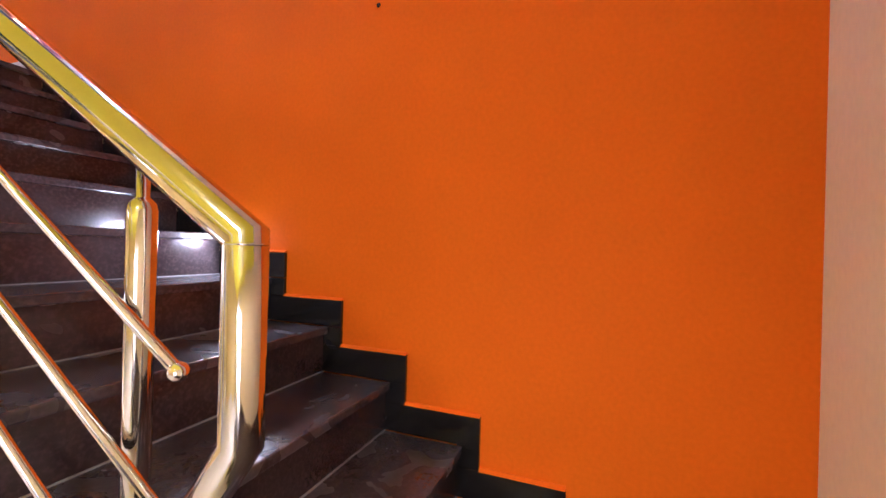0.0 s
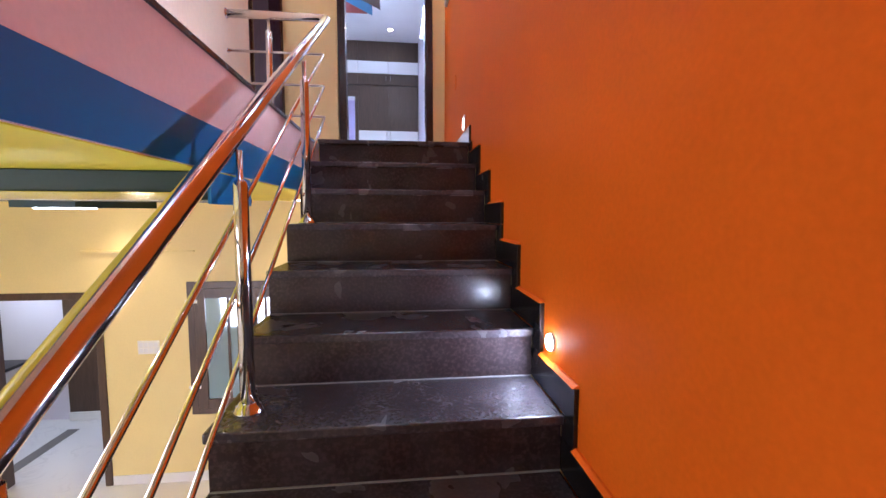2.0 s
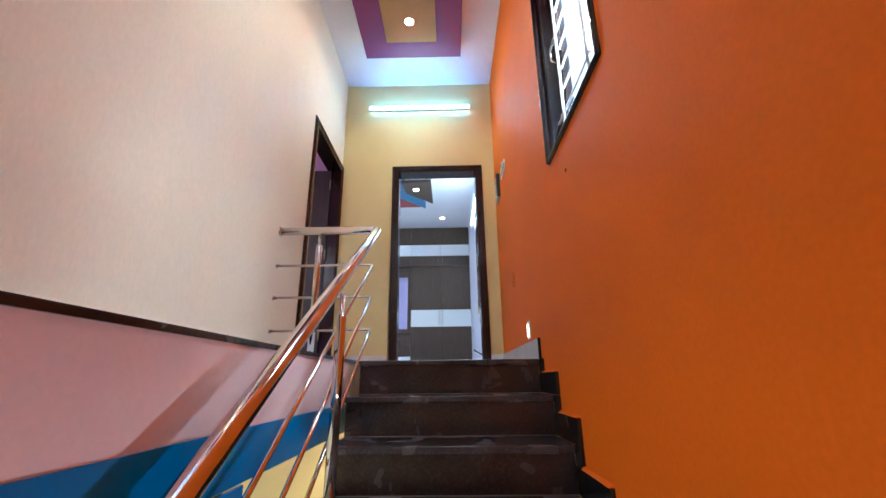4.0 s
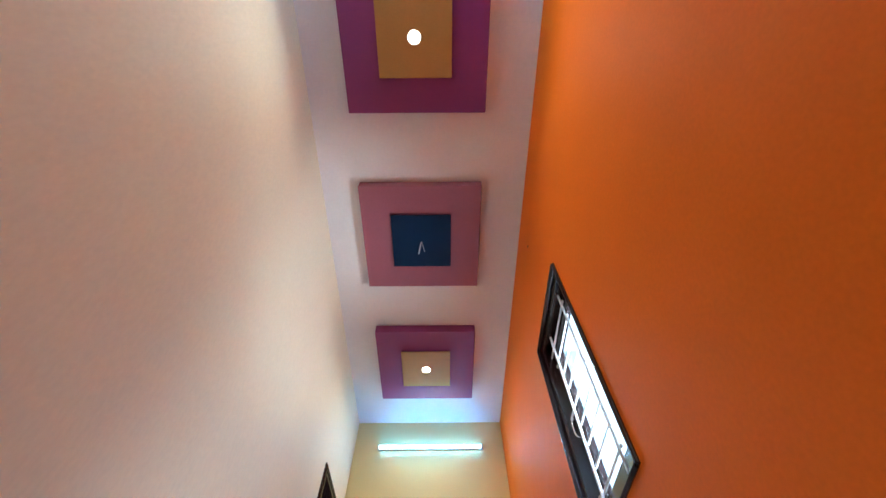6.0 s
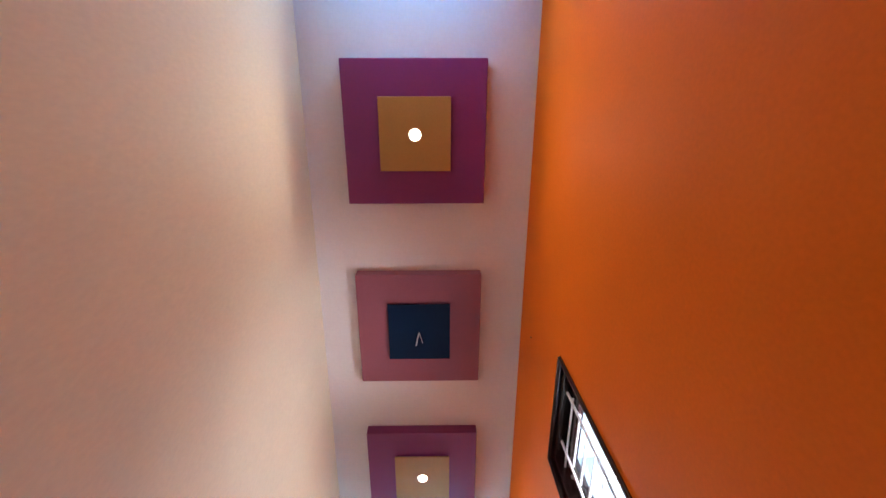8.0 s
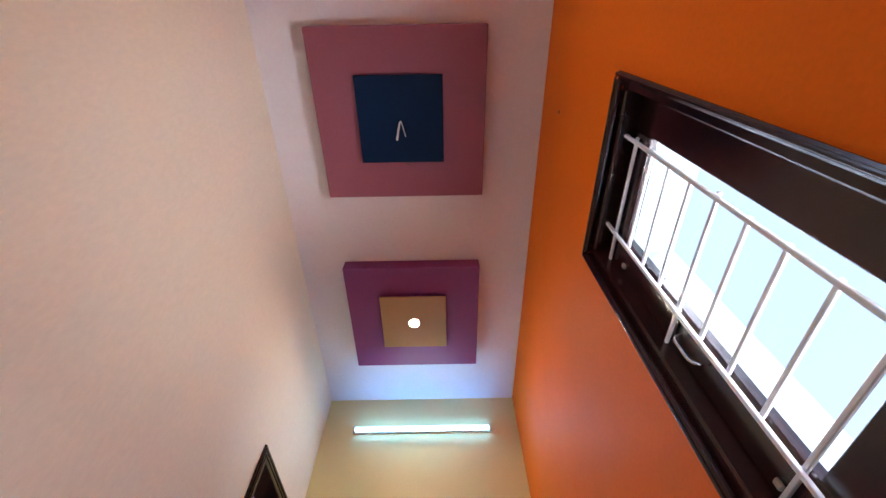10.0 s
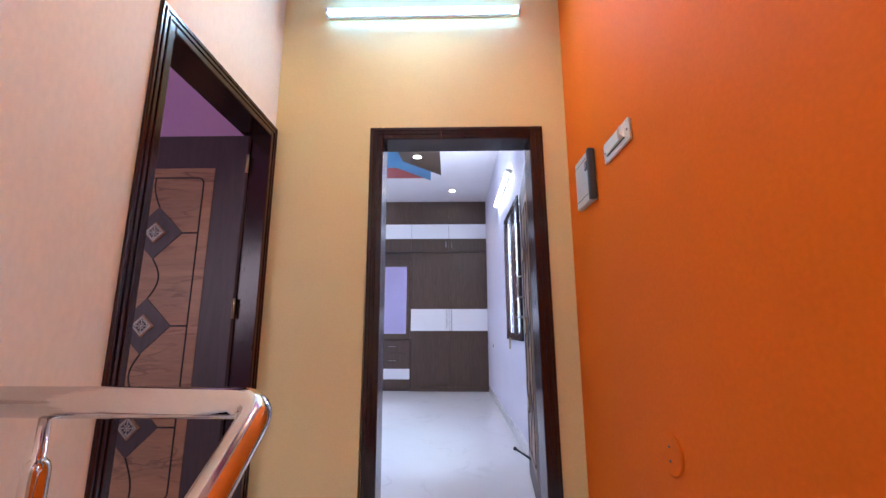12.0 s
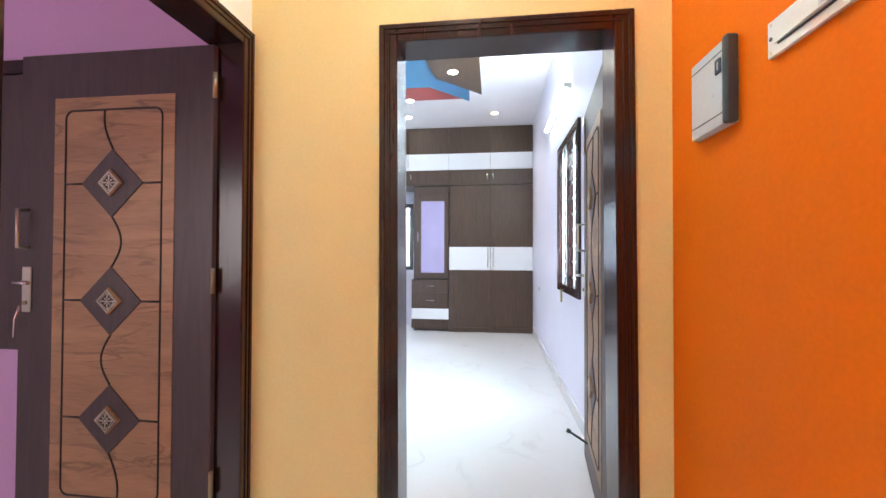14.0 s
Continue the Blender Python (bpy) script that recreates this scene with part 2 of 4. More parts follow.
M_ORANGE = shade("orange_wall_paint", (0.84, 0.162, 0.006), 0.6, 0.04, 70, 0.02, broad=1.1, wave=0.25)
M_ORANGE.node_tree.nodes["Principled BSDF"].inputs["Specular IOR Level"].default_value = 0.09
M_CREAM = shade("cream_wall_paint", (0.82, 0.67, 0.31), 0.55, 0.03, 80, 0.05)
M_BEIGE = shade("beige_wall_paint", (0.85, 0.745, 0.56), 0.62, 0.035, 70, 0.02, broad=1.0, wave=0.35, stretch=(1, 1, 0.45))
M_HALL = shade("hall_yellow_cream_paint", (0.80, 0.65, 0.30), 0.5, 0.03, 80, 0.06)
M_CEIL = shade("ceiling_white_paint", (0.84, 0.78, 0.79), 0.6, 0.025, 60, 0.06)
M_LILAC = shade("lilac_white_paint", (0.78, 0.75, 0.86), 0.5, 0.02, 80, 0.05)
M_MAUVE = shade("mauve_wall_paint", (0.52, 0.43, 0.64), 0.5, 0.03, 80, 0.05)
M_PURPLE = shade("purple_pink_paint", (0.62, 0.36, 0.62), 0.5, 0.03, 80, 0.05)
M_PINK = shade("pink_fascia_paint", (0.84, 0.63, 0.61), 0.4, 0.03, 80, 0.06)
M_BLUE = shade("blue_fascia_paint", (0.003, 0.155, 0.40), 0.3, 0.015, 70, 0.04)
M_YELLOW = shade("yellow_ceiling_paint", (0.84, 0.76, 0.04), 0.5, 0.03, 70, 0.04)
M_TEAL = shade("dark_teal_paint", (0.012, 0.045, 0.06), 0.4, 0.08, 70, 0.04)
M_MAROON = shade("magenta_panel_paint", (0.23, 0.032, 0.15), 0.45, 0.04, 90, 0.06)
M_ROSE = shade("dusty_maroon_panel_paint", (0.30, 0.085, 0.12), 0.45, 0.04, 90, 0.06)
M_GOLD = shade("ochre_panel_paint", (0.45, 0.22, 0.055), 0.45, 0.04, 90, 0.06)
M_NAVY = shade("navy_panel_paint", (0.002, 0.014, 0.046), 0.6, 0.06, 90, 0.06)
M_NAVY.node_tree.nodes["Principled BSDF"].inputs["Specular IOR Level"].default_value = 0.15
M_GRANITE = granite("dark_stair_granite", (0.024, 0.015, 0.016), (0.050, 0.032, 0.033), 0.2, 0.14)
# greyer than the risers: dust plus the cool sheen put into the colour
M_TREAD = granite("dusty_sheen_tread_granite", (0.027, 0.020, 0.023), (0.060, 0.046, 0.050), 0.23, 0.30)
M_BLACK = granite("black_skirting_granite", (0.006, 0.006, 0.007), (0.012, 0.012, 0.014), 0.2, 0.03)
M_JOINT = shade("grey_cement_joint", (0.20, 0.19, 0.19), 0.8, 0.1, 120, 0.1)
M_MARBLE = marble("white_marble_floor", (0.80, 0.80, 0.82), (0.66, 0.66, 0.69), 0.06)
M_SKIRT = marble("white_veined_marble_tile", (0.78, 0.78, 0.81), (0.48, 0.47, 0.50), 0.1)
M_STEEL = shade("polished_stainless_steel", (0.72, 0.70, 0.68), 0.10, 0.02, 150, 0.01, metal=1.0, rvar=0.04)
M_DARKWOOD = wood("dark_lacquered_wood", (0.010, 0.0025, 0.0027), (0.034, 0.0085, 0.008), 0.21, 3.0, 2, 0.12)
M_LEAF = wood("dark_brown_door_laminate", (0.045, 0.030, 0.034), (0.065, 0.043, 0.046), 0.42, 3.0, 2, 0.0, 0.05)
M_TEAK = veneer("teak_veneer", (0.39, 0.215, 0.118), (0.075, 0.036, 0.024))
M_GROOVE = shade("black_groove_inlay", (0.02, 0.015, 0.016), 0.5, 0.05)
M_BROWN = wood("wardrobe_brown_laminate", (0.062, 0.036, 0.025), (0.095, 0.056, 0.039), 0.36, 3.0, 2, 0.0, 0.04)
M_WHITELAM = shade("white_glossy_laminate", (0.82, 0.82, 0.85), 0.15, 0.01, 50, 0.01)
M_PLASTIC = shade("white_plastic", (0.82, 0.80, 0.76), 0.3, 0.02, 60, 0.01)
M_GREYPL = shade("grey_plastic_cover", (0.62, 0.61, 0.59), 0.3, 0.03, 60, 0.02)
M_DKPL = shade("dark_grey_plastic", (0.05, 0.06, 0.07), 0.35, 0.05, 60, 0.02)
M_BRASS = shade("antique_brass", (0.36, 0.30, 0.18), 0.35, 0.15, 220, 0.25, metal=0.9)
M_PEWTER = shade("antiqued_pewter", (0.60, 0.58, 0.50), 0.3, 0.12, 220, 0.15, metal=0.85)
M_WHITEMETAL = shade("white_painted_iron", (0.80, 0.80, 0.84), 0.35, 0.03, 90, 0.04)
M_WIRE = shade("grey_wire_sleeve", (0.45, 0.40, 0.40), 0.5, 0.1, 90, 0.02)
M_GLASS = glass("window_glass")
M_FROST = glass("frosted_glass", (0.86, 0.92, 0.96), 0.35)
M_PALEBLUE = shade("pale_blue_outside_wall", (0.62, 0.74, 0.80), 0.7, 0.04, 40, 0.1)
M_TUBE = glow("cool_tube_glow", (0.20, 0.55, 1.0), 11)
M_TUBE2 = glow("bedroom_tube_glow", (0.70, 0.88, 1.0), 16)
M_LED = glow("warm_led_glow", (1.0, 0.84, 0.55), 22)
M_LEDW = glow("neutral_led_glow", (1.0, 0.93, 0.80), 30)
M_FOOT = glow("cool_foot_light_glow", (0.85, 0.94, 1.0), 60)
M_NIGHT = glow("pale_indicator_glow", (0.85, 1.0, 0.95), 2.5)
M_STRIP = glow("cool_strip_glow", (0.85, 0.93, 1.0), 6.0)
m_, n_, l_, p_ = mat("mirror_glass")
p_.inputs["Metallic"].default_value, p_.inputs["Roughness"].default_value = 1, 0.02
p_.inputs["Base Color"].default_value = (0.86, 0.85, 0.88, 1)
M_MIRROR = m_


# ---------------- mesh helpers ----------------
def add_box(bm, x0, x1, y0, y1, z0, z1, bev=0.0, seg=1):
    r = bmesh.ops.create_cube(bm, size=1.0, matrix=Matrix.Translation(((x0 + x1) / 2, (y0 + y1) / 2, (z0 + z1) / 2)) @ Matrix.Diagonal((x1 - x0, y1 - y0, z1 - z0, 1)))
    if bev:
        edges = list({e for v in r["verts"] for e in v.link_edges})
        bmesh.ops.bevel(bm, geom=edges, offset=bev, segments=seg, affect="EDGES", profile=0.6)
    return bm


def box(x0, x1, y0, y1, z0, z1, bev=0.0, seg=1):
    return add_box(bmesh.new(), x0, x1, y0, y1, z0, z1, bev, seg)


def add_tube(bm, pts, r, n=16, caps=True):
    """A pipe along points, mitred at the bends."""
    pts = [Vector(p) for p in pts]
    rings = []
    side = None
    for i, p in enumerate(pts):
        a = (pts[i] - pts[i - 1]).normalized() if i else (pts[1] - pts[0]).normalized()
        b = (pts[i + 1] - pts[i]).normalized() if i < len(pts) - 1 else a
        d = (a + b).normalized()
        if side is None:
            side = a.orthogonal().normalized()
        side = (side - a * side.dot(a)).normalized()
        up = a.cross(side)
        ring = []
        for k in range(n):
            q = p + (side * math.cos(2 * math.pi * k / n) + up * math.sin(2 * math.pi * k / n)) * r
            q = q + a * ((p - q).dot(d) / max(0.2, a.dot(d)))
            ring.append(bm.verts.new(q))
        side = (side - b * side.dot(b)).normalized()
        rings.append(ring)
    for r0, r1 in zip(rings, rings[1:]):
        for k in range(n):
            f = bm.faces.new((r0[k], r0[(k + 1) % n], r1[(k + 1) % n], r1[k]))
            f.smooth = True
    if caps:
        bm.faces.new(rings[0][::-1]), bm.faces.new(rings[-1])
    return bm


def tube(pts, r, n=16):
    return add_tube(bmesh.new(), pts, r, n)


def lathe(bm, profile, m=Matrix(), n=24):
    """A turned solid: profile of (radius, height) about z, set at m."""
    rings = []
    for r, z in profile:
        rings.append([bm.verts.new(m @ Vector((r * math.cos(2 * math.pi * k / n), r * math.sin(2 * math.pi * k / n), z))) for k in range(n)])
    for a, b in zip(rings, rings[1:]):
        for k in range(n):
            bm.faces.new((a[k], a[(k + 1) % n], b[(k + 1) % n], b[k])).smooth = True
    bm.faces.new(rings[0][::-1]), bm.faces.new(rings[-1])
    return bm


def prism(points, axis, a, b):
    """A flat outline pushed from a to b along an axis (0 x, 1 y, 2 z)."""
    bm = bmesh.new()
    def at(p, v):
        q = list(p)
        q.insert(axis, v)
        return bm.verts.new(q)
    lo, hi = [at(p, a) for p in points], [at(p, b) for p in points]
    n = len(points)
    bm.faces.new(lo), bm.faces.new(hi[::-1])
    for i in range(n):
        bm.faces.new((lo[i], hi[i], hi[(i + 1) % n], lo[(i + 1) % n]))
    bmesh.ops.recalc_face_normals(bm, faces=bm.faces)
    return bm


def finish(name, bm, material):
    bmesh.ops.recalc_face_normals(bm, faces=bm.faces)
    me = bpy.data.meshes.new(name)
    bm.to_mesh(me)
    bm.free()
    me.materials.append(material)
    return me


def part(name, bm, material, parent, label=""):
    ob = new(name, finish(name, bm, material))
    ob.parent = parent
    ob.matrix_parent_inverse = parent.matrix_basis.inverted()
    return tagged(ob, label)


def thing(name, bm, material, label, category, group="", kind=""):
    return tagged(new(name, finish(name, bm, material)), label, category, group, kind)


def empty(name, at, label, category, group="", kind=""):
    ob = new(name)
    ob.location = at
    ob.matrix_basis = Matrix.Translation(at)
    return tagged(ob, label, category, group, kind)


def structure(name, bm, material, label, category):
    return thing(name, bm, material, label, category, kind="structure")


def union_boxes(rows, bev=0.0):
    bm = bmesh.new()
    for r in rows:
        add_box(bm, *r, bev)
    return bm


# ---------------- plan ----------------
XW = -1.668            # left wall face
ZC = 3.207             # stairwell ceiling
ZH = -3.31             # hall floor
YS = -5.185              # closing wall behind
RISE, GO, Y0 = 0.18, 0.285, -1.647
XL = -1.022            # open side of the flight
XF = -1.07             # slab edge beside the flight
YL = -1.47             # landing edge beside the flight
ZHC = -0.36           # hall ceiling
YH = -0.09             # hall end wall face


def nose(k):
    return Y0 - GO * k


def wall_x(x0, x1, y0, y1, z0, z1, holes):
    """Wall that runs along y, with openings (ya, yb, za, zb) side by side."""
    rows, y = [], y0
    for ya, yb, za, zb in sorted(holes):
        if ya > y:
            rows.append((x0, x1, y, ya, z0, z1))
        if za > z0:
            rows.append((x0, x1, ya, yb, z0, za))
        if zb < z1:
            rows.append((x0, x1, ya, yb, zb, z1))
        y = yb
    if y < y1:
        rows.append((x0, x1, y, y1, z0, z1))
    return union_boxes(rows)


def wall_y(y0, y1, x0, x1, z0, z1, holes):
    rows, x = [], x0
    for xa, xb, za, zb in sorted(holes):
        if xa > x:
            rows.append((x, xa, y0, y1, z0, z1))
        if za > z0:
            rows.append((xa, xb, y0, y1, z0, za))
        if zb < z1:
            rows.append((xa, xb, y0, y1, zb, z1))
        x = xb
    if x < x1:
        rows.append((x, x1, y0, y1, z0, z1))
    return union_boxes(rows)


# ---------------- setting ----------------
WIN = (-2.925, -2.186, 0.905, 2.168)
structure("wall_east", wall_x(0, 0.2, YS, 0, ZH - 0.2, ZC + 0.2, [WIN]), M_ORANGE, "bright orange painted plaster wall along the stairs", "wall")
structure("wall_east_outer", wall_x(0.2, 0.36, YS, 0, ZH - 0.2, ZC + 0.2, [(WIN[0] + 0.03, WIN[1] - 0.03, WIN[2] + 0.03, WIN[3] - 0.03)]), M_PALEBLUE, "pale blue painted outer face of the wall", "wall")
structure("wall_north", wall_y(0, 0.14, XW, 0.2, -0.2, ZC + 0.2, [(-1.114, -0.137, -0.2, 2.132)]), M_CREAM, "cream yellow end wall of the landing with doorway", "wall")
def slanted_wall():
    bm = wall_x(XW - 0.14, XW, YS, 0.14, 0, ZC + 0.2, [(-0.956, 0.0, 0, 2.134)])
    for v in bm.verts:
        if v.co.x > XW - 0.01 and v.co.y < -2:
            v.co.x += 0.045
        elif v.co.x > XW - 0.01 and v.co.y < -0.9:
            v.co.x += 0.005
    return bm


structure("wall_west", slanted_wall(), M_BEIGE, "beige painted tall stairwell wall with a doorway", "wall")
# hall opening is invented, cut only to let the front fill through
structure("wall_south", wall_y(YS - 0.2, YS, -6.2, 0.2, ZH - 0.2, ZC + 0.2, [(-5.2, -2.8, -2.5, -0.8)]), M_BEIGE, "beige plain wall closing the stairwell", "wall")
structure("ceiling", box(XW - 0.14, 0.2, YS, 0.0, ZC, ZC + 0.15), M_CEIL, "pale white stairwell ceiling", "ceiling")

structure("floor_landing", union_boxes([(XW, 0, YL + 0.002, 0, -0.05, 0), (XL, 0, Y0 + 0.13, YL + 0.002, -0.05, 0), (-1.114, -0.137, 0, 0.14, -0.05, -0.001)]), M_MARBLE, "white veined marble landing floor", "floor")
structure("landing_slab", union_boxes([(XW, 0, YL + 0.002, 0, ZHC, -0.05), (XL, 0, Y0 + 0.03, YL + 0.002, ZHC, -0.05)]), M_YELLOW, "yellow painted slab under the landing", "slab")
structure("ledge_slab", box(XW, XF, YS, YL, ZHC, -0.010), M_PINK, "pink painted concrete slab edge beside the stairs", "slab")
structure("fascia_blue", box(XF, XF + 0.006, YS, YL, -0.358, -0.223), M_BLUE, "glossy blue painted lower band of the slab edge", "trim")
structure("fascia_end", box(XF, XL, YL - 0.02, YL, ZHC, -0.05), M_PINK, "pink painted end of the landing slab", "trim")
structure("ledge_granite", box(XW, XF + 0.008, YS, YL, -0.010, 0.006), M_BLACK, "dark granite coping on the slab edge", "trim")
structure("hall_ceiling", union_boxes([(-6.2, XW, YS, YH, ZHC, ZHC + 0.3), (XW, 0, YH, 0.14, ZHC, -0.2)]), M_YELLOW, "bright yellow painted hall ceiling", "ceiling")
structure("hall_ceiling_edge", box(XW, XF - 0.002, YS, YH, ZHC - 0.003, ZHC), M_YELLOW, "bright yellow painted hall ceiling border", "ceiling")
structure("hall_floor", box(-6.2, 0, YS, 3.0, ZH - 0.1, ZH), M_MARBLE, "white polished marble hall floor", "floor")
KIT = (-4.55, -3.455, ZH, -1.28)
CUP = (-2.645, -1.48, -2.585, -1.185)
structure("wall_hall_north", wall_y(YH, 0.03, -6.2, 0, ZH, ZHC, [KIT, CUP]), M_HALL, "warm cream yellow hall wall", "wall")
structure("wall_hall_west", box(-6.4, -6.2, YS, 3.0, ZH - 0.1, 0), M_HALL, "warm cream hall side wall", "wall")

# kitchen behind the hall doorway
structure("wall_kitchen_north", box(-6.2, -3.0, 1.45, 1.6, ZH, -0.2), M_LILAC, "pale bluish kitchen back wall", "wall")
structure("wall_kitchen_east", box(-3.2, -3.05, 0.03, 1.45, ZH, -0.2), M_LILAC, "pale bluish kitchen side wall", "wall")
structure("kitchen_ceiling", box(-6.2, -3.0, 0.03, 1.6, -0.35, -0.2), M_CEIL, "white kitchen ceiling", "ceiling")
structure("cupboard_back", box(-2.8, -1.3, 0.42, 0.5, -2.8, -0.9), M_PALEBLUE, "pale blue lit recess behind the glazed doors", "wall")

# bedroom behind the end door
structure("bedroom_floor", box(-4.2, 0.2, 0.14, 5.6, -0.12, -0.002), M_MARBLE, "white polished marble bedroom floor", "floor")
structure("bedroom_ceiling", box(-4.2, 0.2, 0.14, 5.6, 3.24, 3.4), M_CEIL, "white bedroom ceiling", "ceiling")
BW = (1.36, 2.29, 0.9, 2.185)
structure("wall_bedroom_east", wall_x(-0.046, 0.2, 0.14, 5.6, -0.12, 3.4, [BW]), M_LILAC, "lilac white bedroom wall with window", "wall")
NW = (-2.75, -2.05, 0.95, 2.1)
structure("wall_bedroom_north", wall_y(5.46, 5.6, -4.2, -0.046, -0.12, 3.24, [NW]), M_LILAC, "lilac bedroom back wall", "wall")
structure("wall_bedroom_west", box(-4.35, -4.2, -3.2, 5.6, -0.12, 3.4), M_LILAC, "lilac pink bedroom side wall", "wall")
structure("wall_rooms_divider", box(-4.2, XW, 0.0, 0.07, -0.05, 3.4), M_PURPLE, "lilac pink wall between the rooms", "wall")
structure("wall_bedroom_south", box(-4.2, XW, 0.07, 0.14, -0.05, 3.4), M_MAUVE, "mauve bedroom wall beside the doorway", "wall")
# side room behind the left door
structure("side_room_floor", box(-4.2, XW - 0.14, -3.2, 0, -0.12, -0.002), M_MARBLE, "white marble side room floor", "floor")
structure("side_room_ceiling", box(-4.2, XW - 0.14, -3.2, 0, 2.9, 3.05), M_PURPLE, "purple pink side room ceiling", "ceiling")
structure("wall_side_room_south", box(-4.2, XW - 0.14, -3.35, -3.2, -0.12, 3.05), M_PURPLE, "purple pink side room wall", "wall")

# landing skirting of white marble
sk = empty("baseboard", (XW, -1, 0), "white veined marble skirting tiles along the landing and ledge", "baseboard", kind="structure")
TILE = 0.6
y = YL - 0.005
part("skirting_tile", box(XW, XW + 0.03, YL + 0.002, -0.957, 0, 0.115, 0.002), M_SKIRT, sk)
while y > YS + 0.1:
    part("skirting_tile", box(XW, XW + 0.03, max(YS, y - TILE) + 0.003, y, 0.006, 0.122, 0.002), M_SKIRT, sk)
    y -= TILE
for a, b in ((-1.12, -0.56), (-0.557, -0.002)):
    part("skirting_tile", box(-0.012, 0, a, b, 0, 0.115, 0.002), M_SKIRT, sk)
part("skirting_tile", box(-0.012, 0, Y0 + 0.012, -1.123, 0, 0.115, 0.002), M_SKIRT, sk)
part("skirting_tile", box(XW + 0.03, -1.116, -0.012, 0, 0, 0.115, 0.002), M_SKIRT, sk)
part("skirting_tile", box(-0.135, -0.012, -0.012, 0, 0, 0.115, 0.002), M_SKIRT, sk)
part("end_cap", box(-0.014, 0, Y0 - 0.002, Y0 + 0.012, 0, 0.115, 0.001), M_BLACK, sk, "black granite skirting end")
hs = empty("baseboard_hall", (-3, YH, ZH), "pale marble skirting along the hall wall", "baseboard", kind="structure")
for a, b in ((-6.19, -4.56), (-3.45, -2.3), (-2.297, -1.1), (-1.097, -0.01)):
    part("skirting_tile", box(a, b, YH - 0.012, YH, ZH, ZH + 0.1, 0.002), M_SKIRT, hs)
bs = empty("baseboard_bedroom", (-0.05, 3, 0), "white marble skirting along the bedroom wall", "baseboard", kind="structure")
for i in range(5):
    part("skirting_tile", box(-0.058, -0.046, 0.2 + i * 0.92, 1.117 + i * 0.92, 0, 0.1, 0.002), M_SKIRT, bs)

# ---------------- staircase ----------------
stairs = empty("staircase", (-0.5, -3, -1.8), "dark polished granite staircase with worn dusty treads, sheen in their colour", "stairs", kind="structure")
outline = [(Y0 + 0.028, -0.052)]
for k in range(1, 12):
    outline += [(nose(k - 1) + 0.028, -RISE * k - 0.03), (nose(k) + 0.028, -RISE * k - 0.03)]
outline += [(nose(11), -RISE * 11 - 0.2), (nose(11) + 0.4, -RISE * 11 - 0.2), (Y0 + 0.3, -0.38), (Y0 + 0.3, -0.052)]
part("stair_body", prism(outline, 0, XL + 0.012, -0.0), M_HALL, stairs, "cream painted side of the flight")
for k in range(0, 11):
    zt = -RISE * k
    back = nose(k - 1) + 0.03 if k else Y0 + 0.16
    part("tread", box(XL, -0.0165, nose(k), back, zt - 0.03, zt, 0.006, 2), M_TREAD, stairs)
    part("riser", box(XL + 0.004, -0.017, nose(k) + 0.022, nose(k) + 0.030, zt - RISE, zt - 0.0302), M_GRANITE, stairs)
    part("joint", box(XL + 0.006, -0.018, nose(k) + 0.016, nose(k) + 0.022, zt - RISE, zt - RISE + 0.003), M_JOINT, stairs)
low = -RISE * 11
part("lower_landing", union_boxes([(-2.3, -0.012, YS, nose(10) + 0.022, low - 0.2, low)]), M_GRANITE, stairs, "dark granite quarter landing")
for i in range(7):
    part("lower_step", box(-2.3 - 0.28 * (i + 1), -2.3 - 0.28 * i, YS, -4.5, ZH, low - 0.185 * (i + 1)), M_GRANITE, stairs)
# stepped black skirting on the orange wall
step_sk = empty("stair_skirting", (0, -3, -1), "black polished granite stepped skirting beside the treads", "baseboard", kind="structure")
for k in range(1, 11):
    zt = -RISE * k
    e0, e1 = nose(k) - 0.057, nose(k - 1) - 0.057
    part("skirting_tile", box(-0.016, 0, e0, e1 + 0.084, zt + 0.001, zt + 0.105, 0.0015), M_BLACK, step_sk)
    part("skirting_riser_tile", box(-0.015, 0, e0, nose(k) + 0.025, zt - RISE + 0.106, zt - 0.001, 0.0015), M_BLACK, step_sk)
part("skirting_riser_tile", box(-0.015, 0, Y0 - 0.057, Y0 + 0.025, -RISE + 0.106, -0.001, 0.0015), M_BLACK, step_sk)


# painted plaster lip that stands proud along the top of the granite
for k in range(1, 11):
    zt = -RISE * k
    lip = box(-0.021, 0, nose(k) - 0.057, nose(k - 1) - 0.057, zt + 0.1055, zt + 0.114)
    for v in lip.verts:
        if v.co.z > zt + 0.11 and v.co.x < -0.01:
            v.co.x += 0.013
    part("plaster_lip", lip, M_ORANGE, step_sk, "orange painted plaster edge")

# ---------------- railing ----------------
XR, XT = -0.970, -0.990  # rail line at its foot and at the landing
YT = -1.400            # where the rail turns across the landing edge
RT = 0.872
YN = -4.222            # newel
ZN = -0.936


def rail_z(yy, drop=0.0):
    return RT + (ZN - RT) * (yy - YT) / (YN - YT) - drop


rail = empty("stair_railing", (XR, -3, -1.5), "polished stainless steel pipe railing with three thin bars", "railing")


def bend(a, b, c, r, n=6):
    """Points that round the corner b between a and c."""
    a, b, c = Vector(a), Vector(b), Vector(c)
    p, q = b + (a - b).normalized() * r, b + (c - b).normalized() * r
    return [p * (1 - t) ** 2 + b * 2 * t * (1 - t) + q * t * t for t in [i / n for i in range(n + 1)]]


